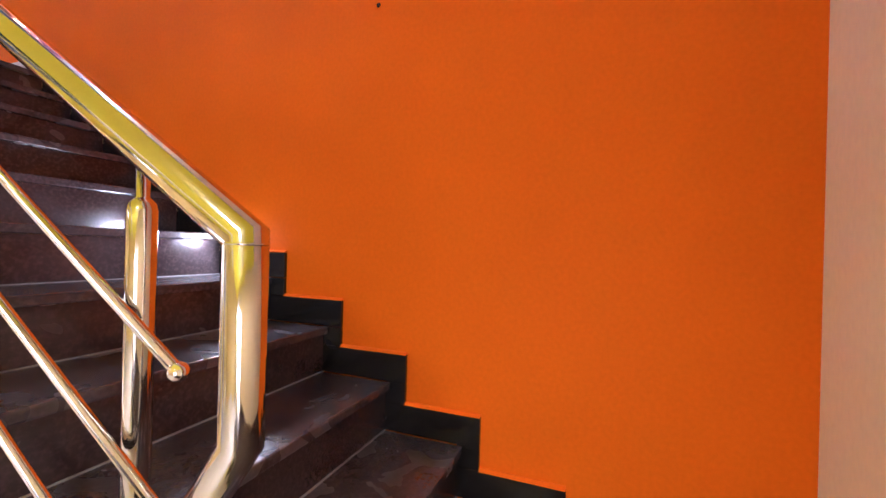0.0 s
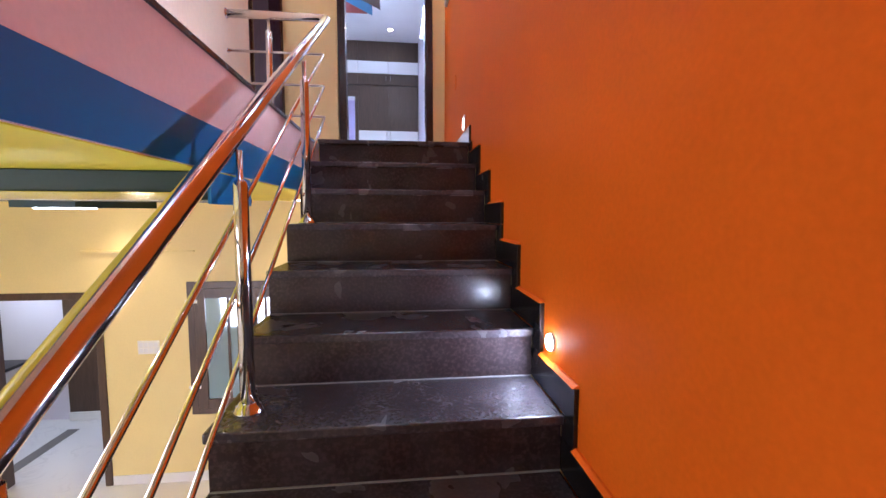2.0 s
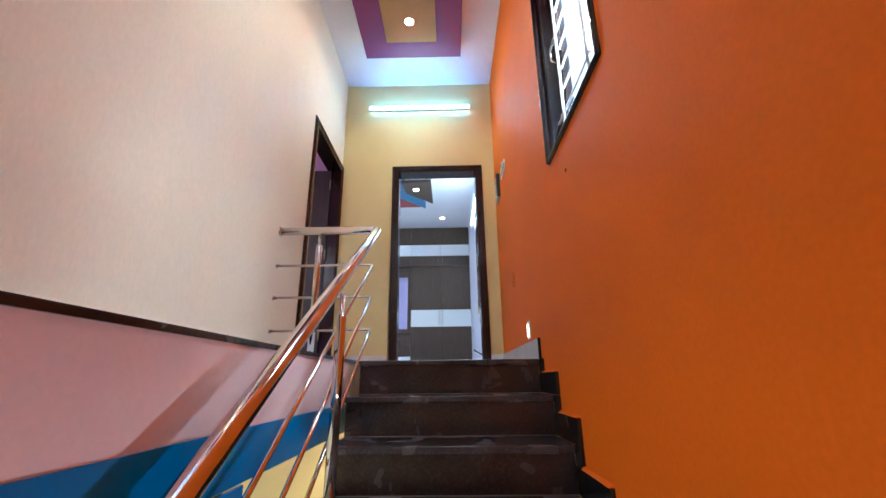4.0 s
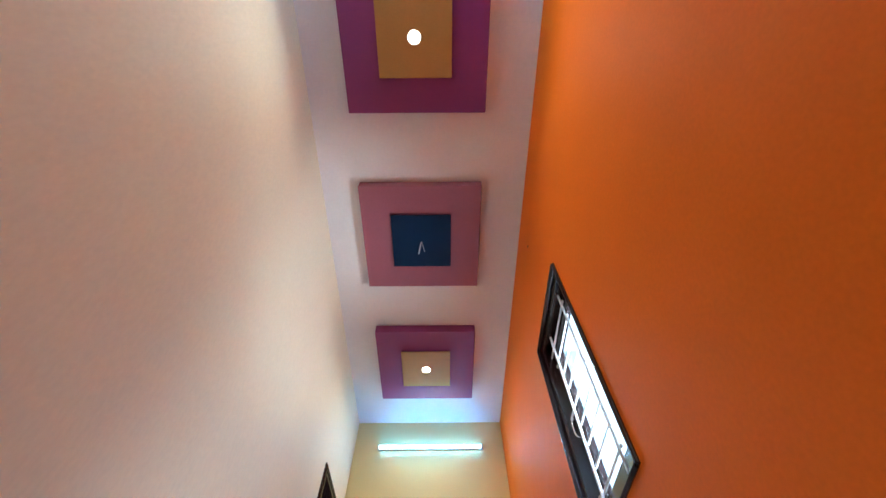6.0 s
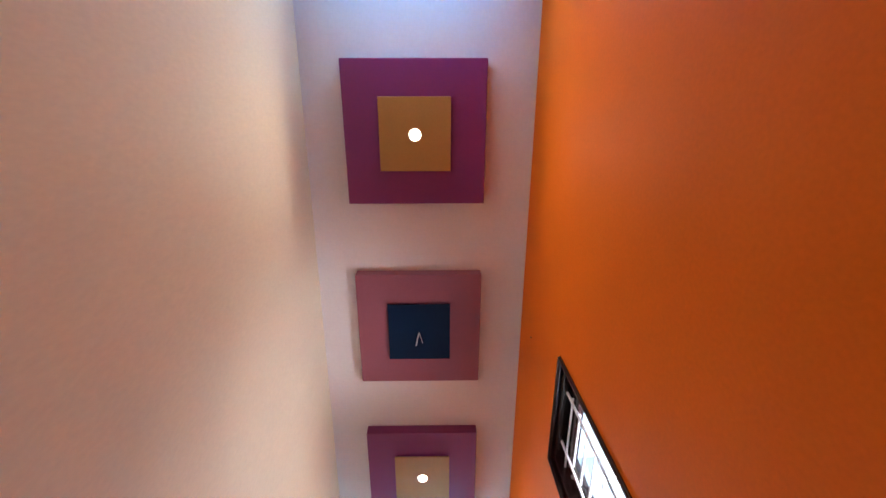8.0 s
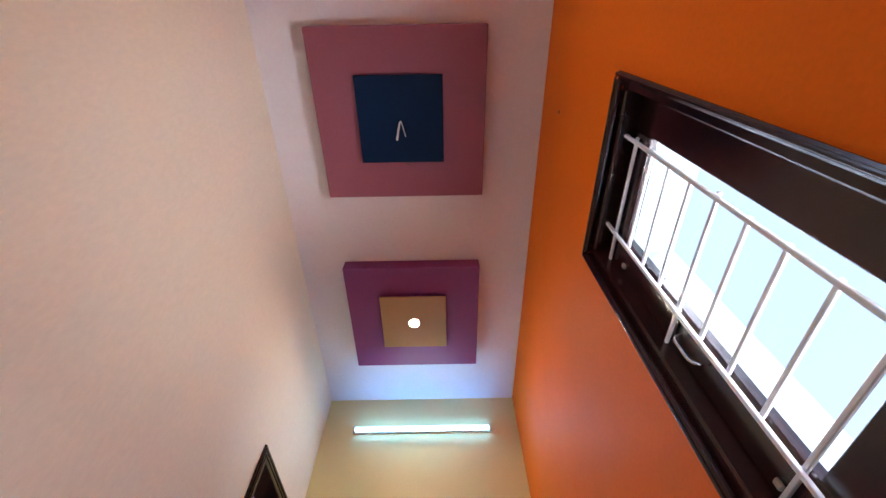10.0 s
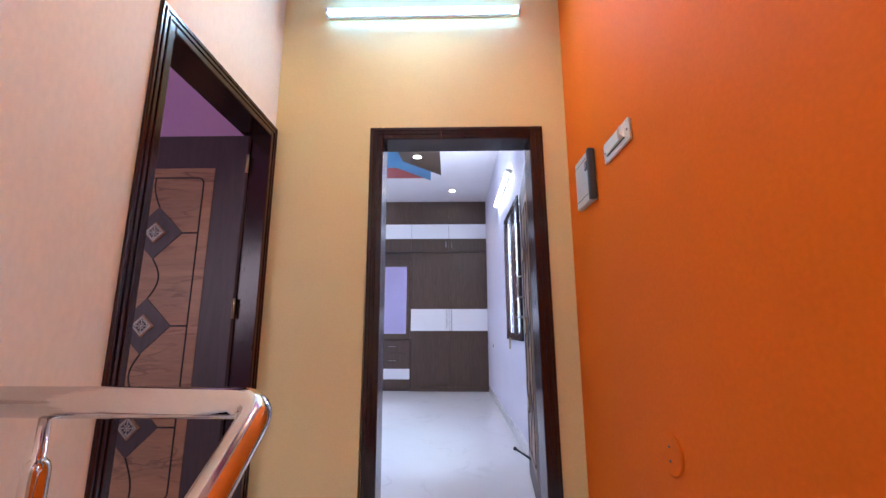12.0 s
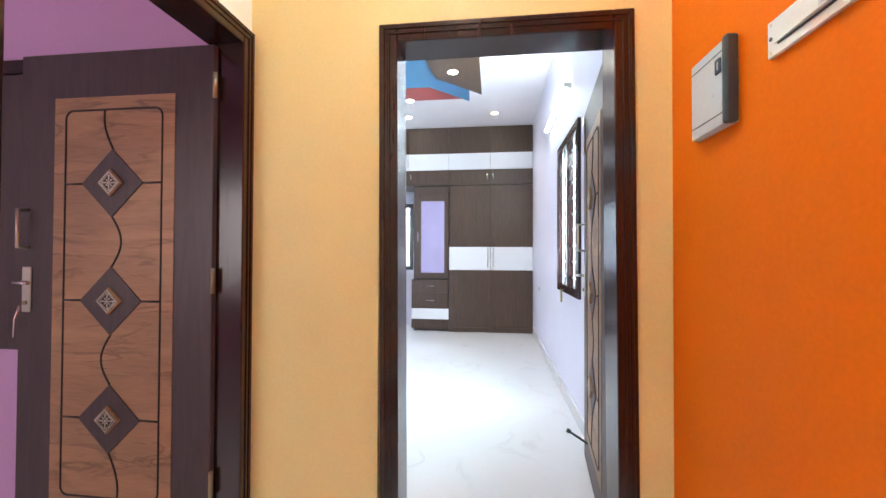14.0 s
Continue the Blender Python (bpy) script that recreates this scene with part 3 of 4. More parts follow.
wall_pt, corner, newel, newel_low = (XW + 0.005, YT, RT), (XT, YT, RT), (XR, YN, ZN), (XR, YN, ZN - 0.26)
loop_end = (XR, YN + 0.17, ZN - 0.51)
part("handrail", tube([wall_pt] + bend(wall_pt, corner, newel, 0.052, 10) + [newel, newel_low, loop_end], 0.0275, 24), M_STEEL, rail, "thick polished handrail pipe")
part("weld_ring", tube([(XR, YN, ZN - 0.006), (XR, YN, ZN - 0.009)], 0.0284, 24), M_STEEL, rail)
for d in (0.245, 0.46, 0.674):
    a, b, c = (XW + 0.005, YT, RT - d), (XT - 0.028, YT, RT - d), (-0.973, YN + 0.112, rail_z(YN + 0.112, d + 0.01))
    pts = [a] + bend(a, b, c, 0.02) + [c]
    bar = part("rail_bar", tube(pts, 0.0085, 12), M_STEEL, rail)
    bm = bmesh.new()
    bmesh.ops.create_uvsphere(bm, u_segments=16, v_segments=10, radius=0.014, matrix=Matrix.Translation(c))
    for f in bm.faces:
        f.smooth = True
    part("ball_end", bm, M_STEEL, bar)
for d, r in ((0, 0.04), (0.245, 0.018), (0.46, 0.018), (0.674, 0.018)):
    bm = lathe(bmesh.new(), [(r, 0), (r, 0.006), (r * 0.8, 0.014), (r * 0.66, 0.022)], Matrix.Translation((XW, YT, RT - d)) @ Matrix.Rotation(radians(90), 4, "Y"))
    part("wall_flange", bm, M_STEEL, rail)


def post(x, yy, z0, ztop):
    h = ztop - z0
    bm = bmesh.new()
    lathe(bm, [(0.0205, 0), (0.0205, h - 0.115), (0.018, h - 0.103), (0.012, h - 0.096), (0.0095, h - 0.094), (0.0095, h - 0.012)], Matrix.Translation((x, yy, z0)), 20)
    p = part("rail_post", bm, M_STEEL, rail)
    bm = lathe(bmesh.new(), [(0.043, 0), (0.043, 0.006), (0.037, 0.012), (0.036, 0.017), (0.028, 0.021), (0.027, 0.027), (0.021, 0.03)], Matrix.Translation((x, yy, z0)), 24)
    part("base_flange", bm, M_STEEL, p)


for k in (9, 6, 3):
    yy = nose(k) + (0.23 if k == 9 else 0.125)
    post(-0.944, yy, -RISE * k, rail_z(yy))
post(-1.385, YT, 0.0, RT)

# ---------------- stair window ----------------
ya, yb, za, zb = WIN
win = empty("window_1", (0.05, (ya + yb) / 2, za), "dark lacquered wooden window with white iron grille", "window", kind="structure")


def frame_boxes(bm, x0, x1, y0, y1, z0, z1, w, bev=0.004):
    """Four mitreless members round a rectangle in the yz plane."""
    add_box(bm, x0, x1, y0, y0 + w, z0, z1, bev), add_box(bm, x0, x1, y1 - w, y1, z0, z1, bev)
    add_box(bm, x0, x1, y0 + w, y1 - w, z0, z0 + w, bev), add_box(bm, x0, x1, y0 + w, y1 - w, z1 - w, z1, bev)
    return bm


fr = part("window_frame", frame_boxes(bmesh.new(), 0.012, 0.15, ya + 0.001, yb - 0.001, za + 0.001, zb - 0.001, 0.054, 0.006), M_DARKWOOD, win)
part("casing", frame_boxes(bmesh.new(), -0.012, 0.011, ya, yb, za, zb, 0.024, 0.007), M_DARKWOOD, fr)
part("architrave_bead", frame_boxes(bmesh.new(), -0.018, -0.011, ya + 0.004, yb - 0.004, za + 0.004, zb - 0.004, 0.012, 0.004), M_DARKWOOD, fr)
part("inner_stop", frame_boxes(bmesh.new(), 0.105, 0.12, ya + 0.055, yb - 0.055, za + 0.055, zb - 0.055, 0.02, 0.003), M_DARKWOOD, fr)
part("outer_reveal", frame_boxes(bmesh.new(), 0.152, 0.198, ya + 0.001, yb - 0.001, za + 0.001, zb - 0.001, 0.029, 0.0), M_PALEBLUE, win, "pale blue plastered outer reveal")
sash = part("sash", frame_boxes(bmesh.new(), 0.066, 0.10, ya + 0.057, yb - 0.057, za + 0.057, zb - 0.057, 0.125, 0.004), M_DARKWOOD, win)
pane = part("pane", box(0.081, 0.085, ya + 0.18, yb - 0.18, za + 0.18, zb - 0.18), M_GLASS, sash)
pane.visible_shadow = False
yc = yb - 0.125
part("sash_handle", tube(bend((0.066, yc, 1.42), (0.028, yc, 1.42), (0.028, yc, 1.52), 0.03) + bend((0.028, yc, 1.42), (0.028, yc, 1.53), (0.066, yc, 1.53), 0.03), 0.0048, 10), M_STEEL, sash, "bent metal pull handle")
for zz in (1.93, 1.12):
    part("sash_stay", box(0.056, 0.066, yb - 0.10, yb - 0.082, zz, zz + 0.022, 0.003), M_PEWTER, sash)
gr = part("grille", bmesh.new(), M_WHITEMETAL, win)
g0, g1 = -2.717, -2.370
for yy in (g0, g1):
    part("grille_upright", box(0.036, 0.048, yy - 0.006, yy + 0.006, za + 0.056, zb - 0.056, 0.002), M_WHITEMETAL, gr)
for i in range(9):
    zz = 2.045 - i * 0.1175
    long = i in (0, 4, 8)
    part("grille_bar", box(0.049, 0.059, g0 - (0.012 if long else 0.004), (yb - 0.056) if long else g1 + 0.004, zz - 0.006, zz + 0.006, 0.002), M_WHITEMETAL, gr)

# ---------------- end doorway and its open leaf ----------------
def lean(bm, dx, ztop):
    """Slightly out-of-plumb joinery: the foot stands dx aside of the head."""
    for v in bm.verts:
        v.co.x += dx * (1 - v.co.z / ztop)
    return bm


def door_frame_y(name, x0, x1, ztop, yf, depth, label, z0=0.0, w=0.075):
    d = empty(name, ((x0 + x1) / 2, yf, z0), label, "door", kind="structure")
    bm = bmesh.new()
    add_box(bm, x0, x0 + w, yf - 0.018, yf + depth, z0, ztop, 0.004)
    add_box(bm, x1 - w, x1, yf - 0.018, yf + depth, z0, ztop, 0.004)
    add_box(bm, x0 + w, x1 - w, yf - 0.018, yf + depth, ztop - w, ztop, 0.004)
    f = part("door_frame", lean(bm, 0.016, ztop), M_DARKWOOD, d)
    bm = bmesh.new()
    for a, b in ((0.014, 0.024), (0.036, 0.046)):
        add_box(bm, x0 + a, x0 + b, yf - 0.023, yf - 0.017, z0, ztop - a, 0.002)
        add_box(bm, x1 - b, x1 - a, yf - 0.023, yf - 0.017, z0, ztop - a, 0.002)
        add_box(bm, x0 + b, x1 - b, yf - 0.023, yf - 0.017, ztop - b, ztop - a, 0.002)
    part("moulding", lean(bm, 0.016, ztop), M_DARKWOOD, f)
    return d


d1 = door_frame_y("door_1", -1.114, -0.137, 2.132, 0.0, 0.15, "dark lacquered wooden door frame with moulded edge and open leaf")
part("threshold", box(-1.024, -0.198, 0.012, 0.236, -0.001, 0.005, 0.002), M_LEAF, d1, "dark brown wooden threshold")


def fancy_leaf(parent, width, height):
    """Door leaf in the xz plane, hinge at x 0, carved side at y 0 facing -y."""
    leaf = part("door_leaf", box(0, width, 0, 0.035, 0, height, 0.003), M_LEAF, parent)
    cx, pw = width * 0.5, 0.552
    x0, x1 = cx - pw / 2, cx + pw / 2
    z0, z1 = 0.16, height - 0.19
    part("veneer_panel", box(x0, x1, -0.003, 0, z0, z1, 0.001), M_TEAK, leaf, "teak veneer panel")
    gx0, gx1, gz0, gz1, r = x0 + 0.055, x1 - 0.055, z0 + 0.055, z1 - 0.055, 0.035
    loop = []
    for px, pz, a0 in ((gx1 - r, gz1 - r, 0), (gx0 + r, gz1 - r, 90), (gx0 + r, gz0 + r, 180), (gx1 - r, gz0 + r, 270)):
        loop += [(px + r * math.cos(radians(a0 + 15 * i)), -0.003, pz + r * math.sin(radians(a0 + 15 * i))) for i in range(7)]
    part("groove", add_tube(bmesh.new(), loop + [loop[0], loop[1]], 0.0042, 8), M_GROOVE, leaf)
    zs = [1.495, 1.014, 0.534]
    h = 0.139
    for zc_ in zs:
        dm = part("diamond", prism([(cx - h, zc_), (cx, zc_ - h), (cx + h, zc_), (cx, zc_ + h)], 1, -0.008, -0.0028), M_LEAF, leaf)
        q = 0.056
        pl = part("diamond_plate", prism([(cx - q, zc_), (cx, zc_ - q), (cx + q, zc_), (cx, zc_ + q)], 1, -0.018, -0.008), M_TEAK, dm)
        part("boss_back", prism([(cx - 0.046, zc_), (cx, zc_ - 0.046), (cx + 0.046, zc_), (cx, zc_ + 0.046)], 1, -0.0205, -0.018), M_GROOVE, dm)
        bm = bmesh.new()
        for k in range(4):
            rot = Matrix.Translation((cx, 0, zc_)) @ Matrix.Rotation(radians(90 * k + 45), 4, "Y")
            for v0 in range(2):
                r_ = 0.031 - 0.006 * v0
                w_ = 0.0016 if v0 == 0 else 0.0007
                bmesh.ops.create_cube(bm, size=1.0, matrix=rot @ Matrix.Translation((0, -0.0215, r_)) @ Matrix.Diagonal((2 * r_ + 2 * w_, 0.004, 2 * w_, 1)))
            bmesh.ops.create_icosphere(bm, subdivisions=1, radius=1.0, matrix=rot @ Matrix.Translation((0.019, -0.0205, 0.019)) @ Matrix.Diagonal((0.004, 0.003, 0.004, 1)))
        for k in range(8):
            rot = Matrix.Translation((cx, 0, zc_)) @ Matrix.Rotation(radians(45 * k), 4, "Y")
            long = 0.011 if k % 2 == 0 else 0.0075
            bmesh.ops.create_icosphere(bm, subdivisions=1, radius=1.0, matrix=rot @ Matrix.Translation((0, -0.0205, 0.006 + long)) @ Matrix.Diagonal((0.0034, 0.0035, long, 1)))
        bmesh.ops.create_icosphere(bm, subdivisions=2, radius=1.0, matrix=Matrix.Translation((cx, -0.0205, zc_)) @ Matrix.Diagonal((0.006, 0.005, 0.006, 1)))
        part("flower_boss", bm, M_PEWTER, dm, "antiqued silver flower boss")
        for s in (-1, 1):
            part("groove", tube([(cx + s * h, -0.003, zc_), (gx0 if s < 0 else gx1, -0.003, zc_)], 0.0042, 8), M_GROOVE, leaf)
    spans = [(gz1, zs[0] + h, -1), (zs[0] - h, zs[1] + h, 1), (zs[1] - h, zs[2] + h, -1), (zs[2] - h, gz0, 1)]
    for a, b, s in spans:
        half = 0.5 if b == spans[0][1] or b == gz0 else 1
        pts = [(cx + s * 0.042 * (math.sin(math.pi * (i / 14) * (1 if half == 1 else 0.62) + (0 if a != gz1 else 1.19)) if half != 1 else math.sin(math.pi * i / 14)), -0.003, a + (b - a) * i / 14) for i in range(15)]
        part("groove", tube(pts, 0.0042, 8), M_GROOVE, leaf)
    return leaf


def leaf_hardware(leaf, xh, side):
    """Lever lock, pull and key on the leaf's free edge; side -1 on the carved face."""
    yy = 0.0 if side < 0 else 0.035
    s = side
    def yr(a, b):
        return (yy + s * a, yy + s * b) if s > 0 else (yy - b, yy - a)
    y0_, y1_ = yr(0.0, 0.006)
    lock = part("lock_plate", box(xh - 0.022, xh + 0.022, y0_, y1_, 0.96, 1.15, 0.003), M_PEWTER, leaf, "brushed metal lock plate")
    part("lever", tube([(xh, yy + s * 0.006, 1.085), (xh, yy + s * 0.045, 1.085), (xh + 0.062, yy + s * 0.048, 1.085)], 0.008, 12), M_STEEL, lock)
    part("key_barrel", tube([(xh, yy + s * 0.006, 1.0), (xh, yy + s * 0.014, 1.0)], 0.009, 12), M_BRASS, lock)
    part("pull_handle", tube([(xh, yy, 1.23), (xh, yy + s * 0.04, 1.235), (xh, yy + s * 0.04, 1.385), (xh, yy, 1.39)], 0.007, 12), M_PEWTER, leaf, "antique metal pull handle")


leaf1 = fancy_leaf(d1, 0.825, 2.05)
leaf1.matrix_basis = Matrix.Translation((-0.195, 0.155, 0.006)) @ Matrix.Rotation(radians(84), 4, "Z") @ Matrix.Diagonal((1, -1, 1, 1))
leaf1.matrix_parent_inverse = Matrix.Translation(d1.location).inverted()
leaf_hardware(leaf1, 0.77, -1)
part("tower_bolt", box(0.735, 0.755, -0.012, 0.0, 1.80, 2.02, 0.003), M_STEEL, leaf1, "steel tower bolt")
part("door_stay", tube([(0.66, 0.0, 0.14), (0.66, -0.04, 0.165), (0.66, -0.10, 0.20)], 0.007, 10), M_DKPL, leaf1, "black folding door stay")
part("stay_foot", tube([(0.66, -0.095, 0.198), (0.66, -0.112, 0.207)], 0.012, 10), M_DKPL, leaf1, "rubber stay tip")
for o in leaf1.children_recursive:
    o.matrix_parent_inverse = Matrix()
for zz in (0.25, 1.05, 1.8):
    hg = part("hinge", tube([(-0.004, 0.018, zz), (-0.004, 0.018, zz + 0.1)], 0.008, 10), M_BRASS, leaf1)
    hg.matrix_parent_inverse = Matrix()

# ---------------- left doorway and its open leaf ----------------
d2 = empty("door_2", (XW, -0.48, 0), "dark lacquered wooden door frame with its carved leaf swung open", "door", kind="structure")
y0d, y1d, ztd, w = -0.956, -0.002, 2.134, 0.075
bm = bmesh.new()
for a, b, c, d in ((y0d, y0d + w, 0, ztd), (y1d - w, y1d, 0, ztd), (y0d + w, y1d - w, ztd - w, ztd)):
    add_box(bm, XW - 0.14, XW + 0.018, a, b, c, d, 0.004)
f2 = part("door_frame", bm, M_DARKWOOD, d2)
bm = bmesh.new()
for a, b in ((0.014, 0.024), (0.036, 0.046)):
    add_box(bm, XW + 0.017, XW + 0.023, y0d + a, y0d + b, 0, ztd - a, 0.002)
    add_box(bm, XW + 0.017, XW + 0.023, y1d - b, y1d - a, 0, ztd - a, 0.002)
    add_box(bm, XW + 0.017, XW + 0.023, y0d + b, y1d - b, ztd - b, ztd - a, 0.002)
part("moulding", bm, M_DARKWOOD, f2)
leaf2 = fancy_leaf(d2, 0.885, 2.045)
leaf2.matrix_basis = Matrix.Translation((-2.648, -0.10, 0.004))
leaf2.matrix_parent_inverse = Matrix.Translation(d2.location).inverted()
leaf_hardware(leaf2, 0.045, -1)
for o in leaf2.children_recursive:
    o.matrix_parent_inverse = Matrix()
for zz in (0.25, 1.05, 1.83):
    hg = part("hinge", tube([(0.889, 0.0, zz), (0.889, 0.0, zz + 0.1)], 0.008, 10), M_BRASS, leaf2)
    hg.matrix_parent_inverse = Matrix()
key = part("key_ring", tube([(0.045, -0.03, 0.99), (0.03, -0.035, 0.93), (0.028, -0.035, 0.86)], 0.004, 8), M_STEEL, leaf2, "keys hanging from the lock")
key.matrix_parent_inverse = Matrix()
cab = empty("wall_cabinet", (-3.2, 0, 0.8), "grey brown wall cabinet with dark top edge", "cabinet")
part("body", box(-3.7, -2.665, -0.05, 0.0, 0.79, 2.0, 0.004), M_LEAF, cab)
part("top_rail", box(-3.72, -2.60, -0.06, 0.0, 2.0, 2.06, 0.004), M_DARKWOOD, cab)

# ---------------- ceiling panels ----------------
XP = -0.845


def ceiling_panel(yc, outer, inner, riser, lamp, label):
    e = empty("ceiling_panel", (XP, yc, ZC), label, "ceiling panel", "square panels on the stairwell ceiling")
    part("backing", box(XP - 0.49, XP + 0.49, yc - 0.485, yc + 0.485, 3.105, ZC, 0.004), outer, e)
    part("spacer", box(XP - 0.235, XP + 0.235, yc - 0.235, yc + 0.235, 3.085, 3.105), riser, e)
    part("inner_square", box(XP - 0.246, XP + 0.246, yc - 0.247, yc + 0.247, 3.073, 3.085, 0.002), inner, e)
    if lamp:
        lm = empty("downlight", (XP, yc, 3.07), "round warm recessed LED downlight", "downlight", "stairwell downlights")
        part("trim_ring", lathe(bmesh.new(), [(0.0385, 0.004), (0.043, 0.004), (0.047, 0.0), (0.047, -0.003), (0.0385, -0.003)], Matrix.Translation((XP, yc, 3.0735))), M_PLASTIC, lm)
        part("lens", lathe(bmesh.new(), [(0.0385, 0.0), (0.0385, -0.0015), (0.030, -0.004)], Matrix.Translation((XP, yc, 3.0715))), M_LED, lm)
    return e


ceiling_panel(-1.035, M_MAROON, M_GOLD, M_MAROON, True, "magenta square ceiling panel with raised ochre centre")
ceiling_panel(-2.555, M_ROSE, M_NAVY, M_ROSE, False, "dusty maroon square ceiling panel with navy centre")
ceiling_panel(-4.085, M_MAROON, M_GOLD, M_MAROON, True, "magenta square ceiling panel with raised ochre centre")
wi = empty("hanging_wires", (XP, -2.55, 3.07), "loose taped fan wires hanging from the navy panel", "wires")
part("wire", tube([(XP, -2.55, 3.073), (XP - 0.005, -2.545, 3.055), (XP - 0.016, -2.50, 3.045), (XP - 0.026, -2.45, 3.05)], 0.006, 8), M_WIRE, wi)
part("wire", tube([(XP + 0.002, -2.55, 3.073), (XP + 0.014, -2.52, 3.05), (XP + 0.026, -2.47, 3.052)], 0.0025, 8), M_WIRE, wi)
part("wire", tube([(XP + 0.01, -2.31, 3.073), (XP + 0.03, -2.30, 3.06), (XP + 0.05, -2.285, 3.068)], 0.002, 8), M_DKPL, wi)

# ---------------- tube light on the end wall ----------------
tl = empty("tube_light", (-0.82, 0, 2.87), "lit cool white LED batten on the end wall", "tube light")
part("base", box(-1.395, -0.243, -0.028, 0, 2.855, 2.892, 0.003), M_PLASTIC, tl)
part("diffuser", lathe(bmesh.new(), [(0.012, 0), (0.0175, 0.006), (0.0175, 1.126), (0.012, 1.132)], Matrix.Translation((-1.385, -0.044, 2.872)) @ Matrix.Rotation(radians(90), 4, "Y"), 16), M_TUBE, tl)
for a in (-1.402, -0.252):
    part("end_cap", box(a, a + 0.016, -0.062, 0, 2.852, 2.894, 0.004), M_PLASTIC, tl)

ts = copy_thing(tl, Matrix.Translation((-0.82, YS, 2.87)) @ Matrix.Rotation(radians(180), 4, "Z"))
tagged(ts, "lit cool white LED batten on the wall behind")

# ---------------- small things on the orange wall ----------------
sb = empty("switch_board", (0, -0.667, 1.674), "white horizontal electrical plate with a sloping lid", "switch")
part("plate", box(-0.012, 0, -0.787, -0.547, 1.674, 1.760, 0.004, 2), M_PLASTIC, sb)
part("lid", prism([(-0.012, -0.575), (-0.015, -0.575), (-0.022, -0.70), (-0.022, -0.752), (-0.012, -0.752)], 2, 1.700, 1.746), M_PLASTIC, sb, "white sloping lid")
part("toggle", prism([(-0.021, -0.71), (-0.030, -0.744), (-0.030, -0.750), (-0.021, -0.752)], 2, 1.706, 1.741), M_WHITELAM, sb, "raised white rocker")
part("slot", box(-0.0145, -0.012, -0.752, -0.585, 1.694, 1.6985), M_DKPL, sb)
for yy in (-0.774, -0.560):
    part("screw_hole", tube([(-0.0135, yy, 1.717), (-0.011, yy, 1.717)], 0.0048, 10), M_DKPL, sb)
    for zz in (1.684, 1.750):
        part("screw", tube([(-0.0132, yy, zz), (-0.011, yy, zz)], 0.0034, 8), M_GREYPL, sb)
bx = empty("distribution_box", (0, -0.31, 1.572), "grey plastic circuit breaker box on the wall", "breaker box")
part("housing", box(-0.018, 0, -0.415, -0.205, 1.572, 1.812, 0.005, 2), M_GREYPL, bx)
cv = part("cover", box(-0.028, -0.018, -0.398, -0.207, 1.574, 1.810, 0.005, 2), M_GREYPL, bx)
part("hinge_strip", box(-0.036, -0.002, -0.420, -0.394, 1.571, 1.813, 0.010, 3), M_DKPL, bx)
for zz in (1.606, 1.779):
    part("door_line", box(-0.0288, -0.0275, -0.396, -0.21, zz, zz + 0.003), M_DKPL, cv)
part("latch", box(-0.032, -0.027, -0.382, -0.352, 1.722, 1.765, 0.004), M_DKPL, cv)
part("latch_tab", box(-0.034, -0.0315, -0.372, -0.367, 1.732, 1.755, 0.001), M_GREYPL, cv)
jb = empty("round_cover_plate", (0, -0.85, 0.64), "orange painted round junction cover plate", "cover plate")
part("plate", lathe(bmesh.new(), [(0.058, 0), (0.062, 0.006), (0.057, 0.009)], Matrix.Translation((0, -0.85, 0.64)) @ Matrix.Rotation(radians(-90), 4, "Y"), 28), M_ORANGE, jb)
for zz in (0.62, 0.66):
    part("screw", tube([(-0.0085, -0.85, zz), (-0.0105, -0.85, zz)], 0.004, 8), M_DKPL, jb)
fl = empty("foot_light", (0, -1.36, 0.19), "small white foot light with pale glowing window", "foot light")
part("plate", box(-0.010, 0, -1.395, -1.325, 0.135, 0.245, 0.004, 2), M_PLASTIC, fl)
part("lens", box(-0.013, -0.010, -1.380, -1.340, 0.150, 0.225, 0.002), M_NIGHT, fl)
sl = empty("step_light", (0, -3.205, -0.91), "round lit white step light in the orange wall", "step light")
part("trim_ring", lathe(bmesh.new(), [(0.031, 0), (0.031, 0.006), (0.025, 0.009)], Matrix.Translation((0, -3.205, -0.908)) @ Matrix.Rotation(radians(-90), 4, "Y")), M_PLASTIC, sl)
part("lens", lathe(bmesh.new(), [(0.026, 0.008), (0.025, 0.013), (0.014, 0.018)], Matrix.Translation((0, -3.205, -0.908)) @ Matrix.Rotation(radians(-90), 4, "Y")), M_FOOT, sl)
for yy, zz, r in ((-2.433, 0.748, 0.008), (-2.639, 2.845, 0.008), (-3.822, -0.015, 0.009)):
    thing("wall_plug", lathe(bmesh.new(), [(r, 0), (r, 0.002), (r * 0.6, 0.004)], Matrix.Translation((0, yy, zz)) @ Matrix.Rotation(radians(-90), 4, "Y"), 12), M_DARKWOOD, "small brown wall plug in the orange wall", "wall plug")

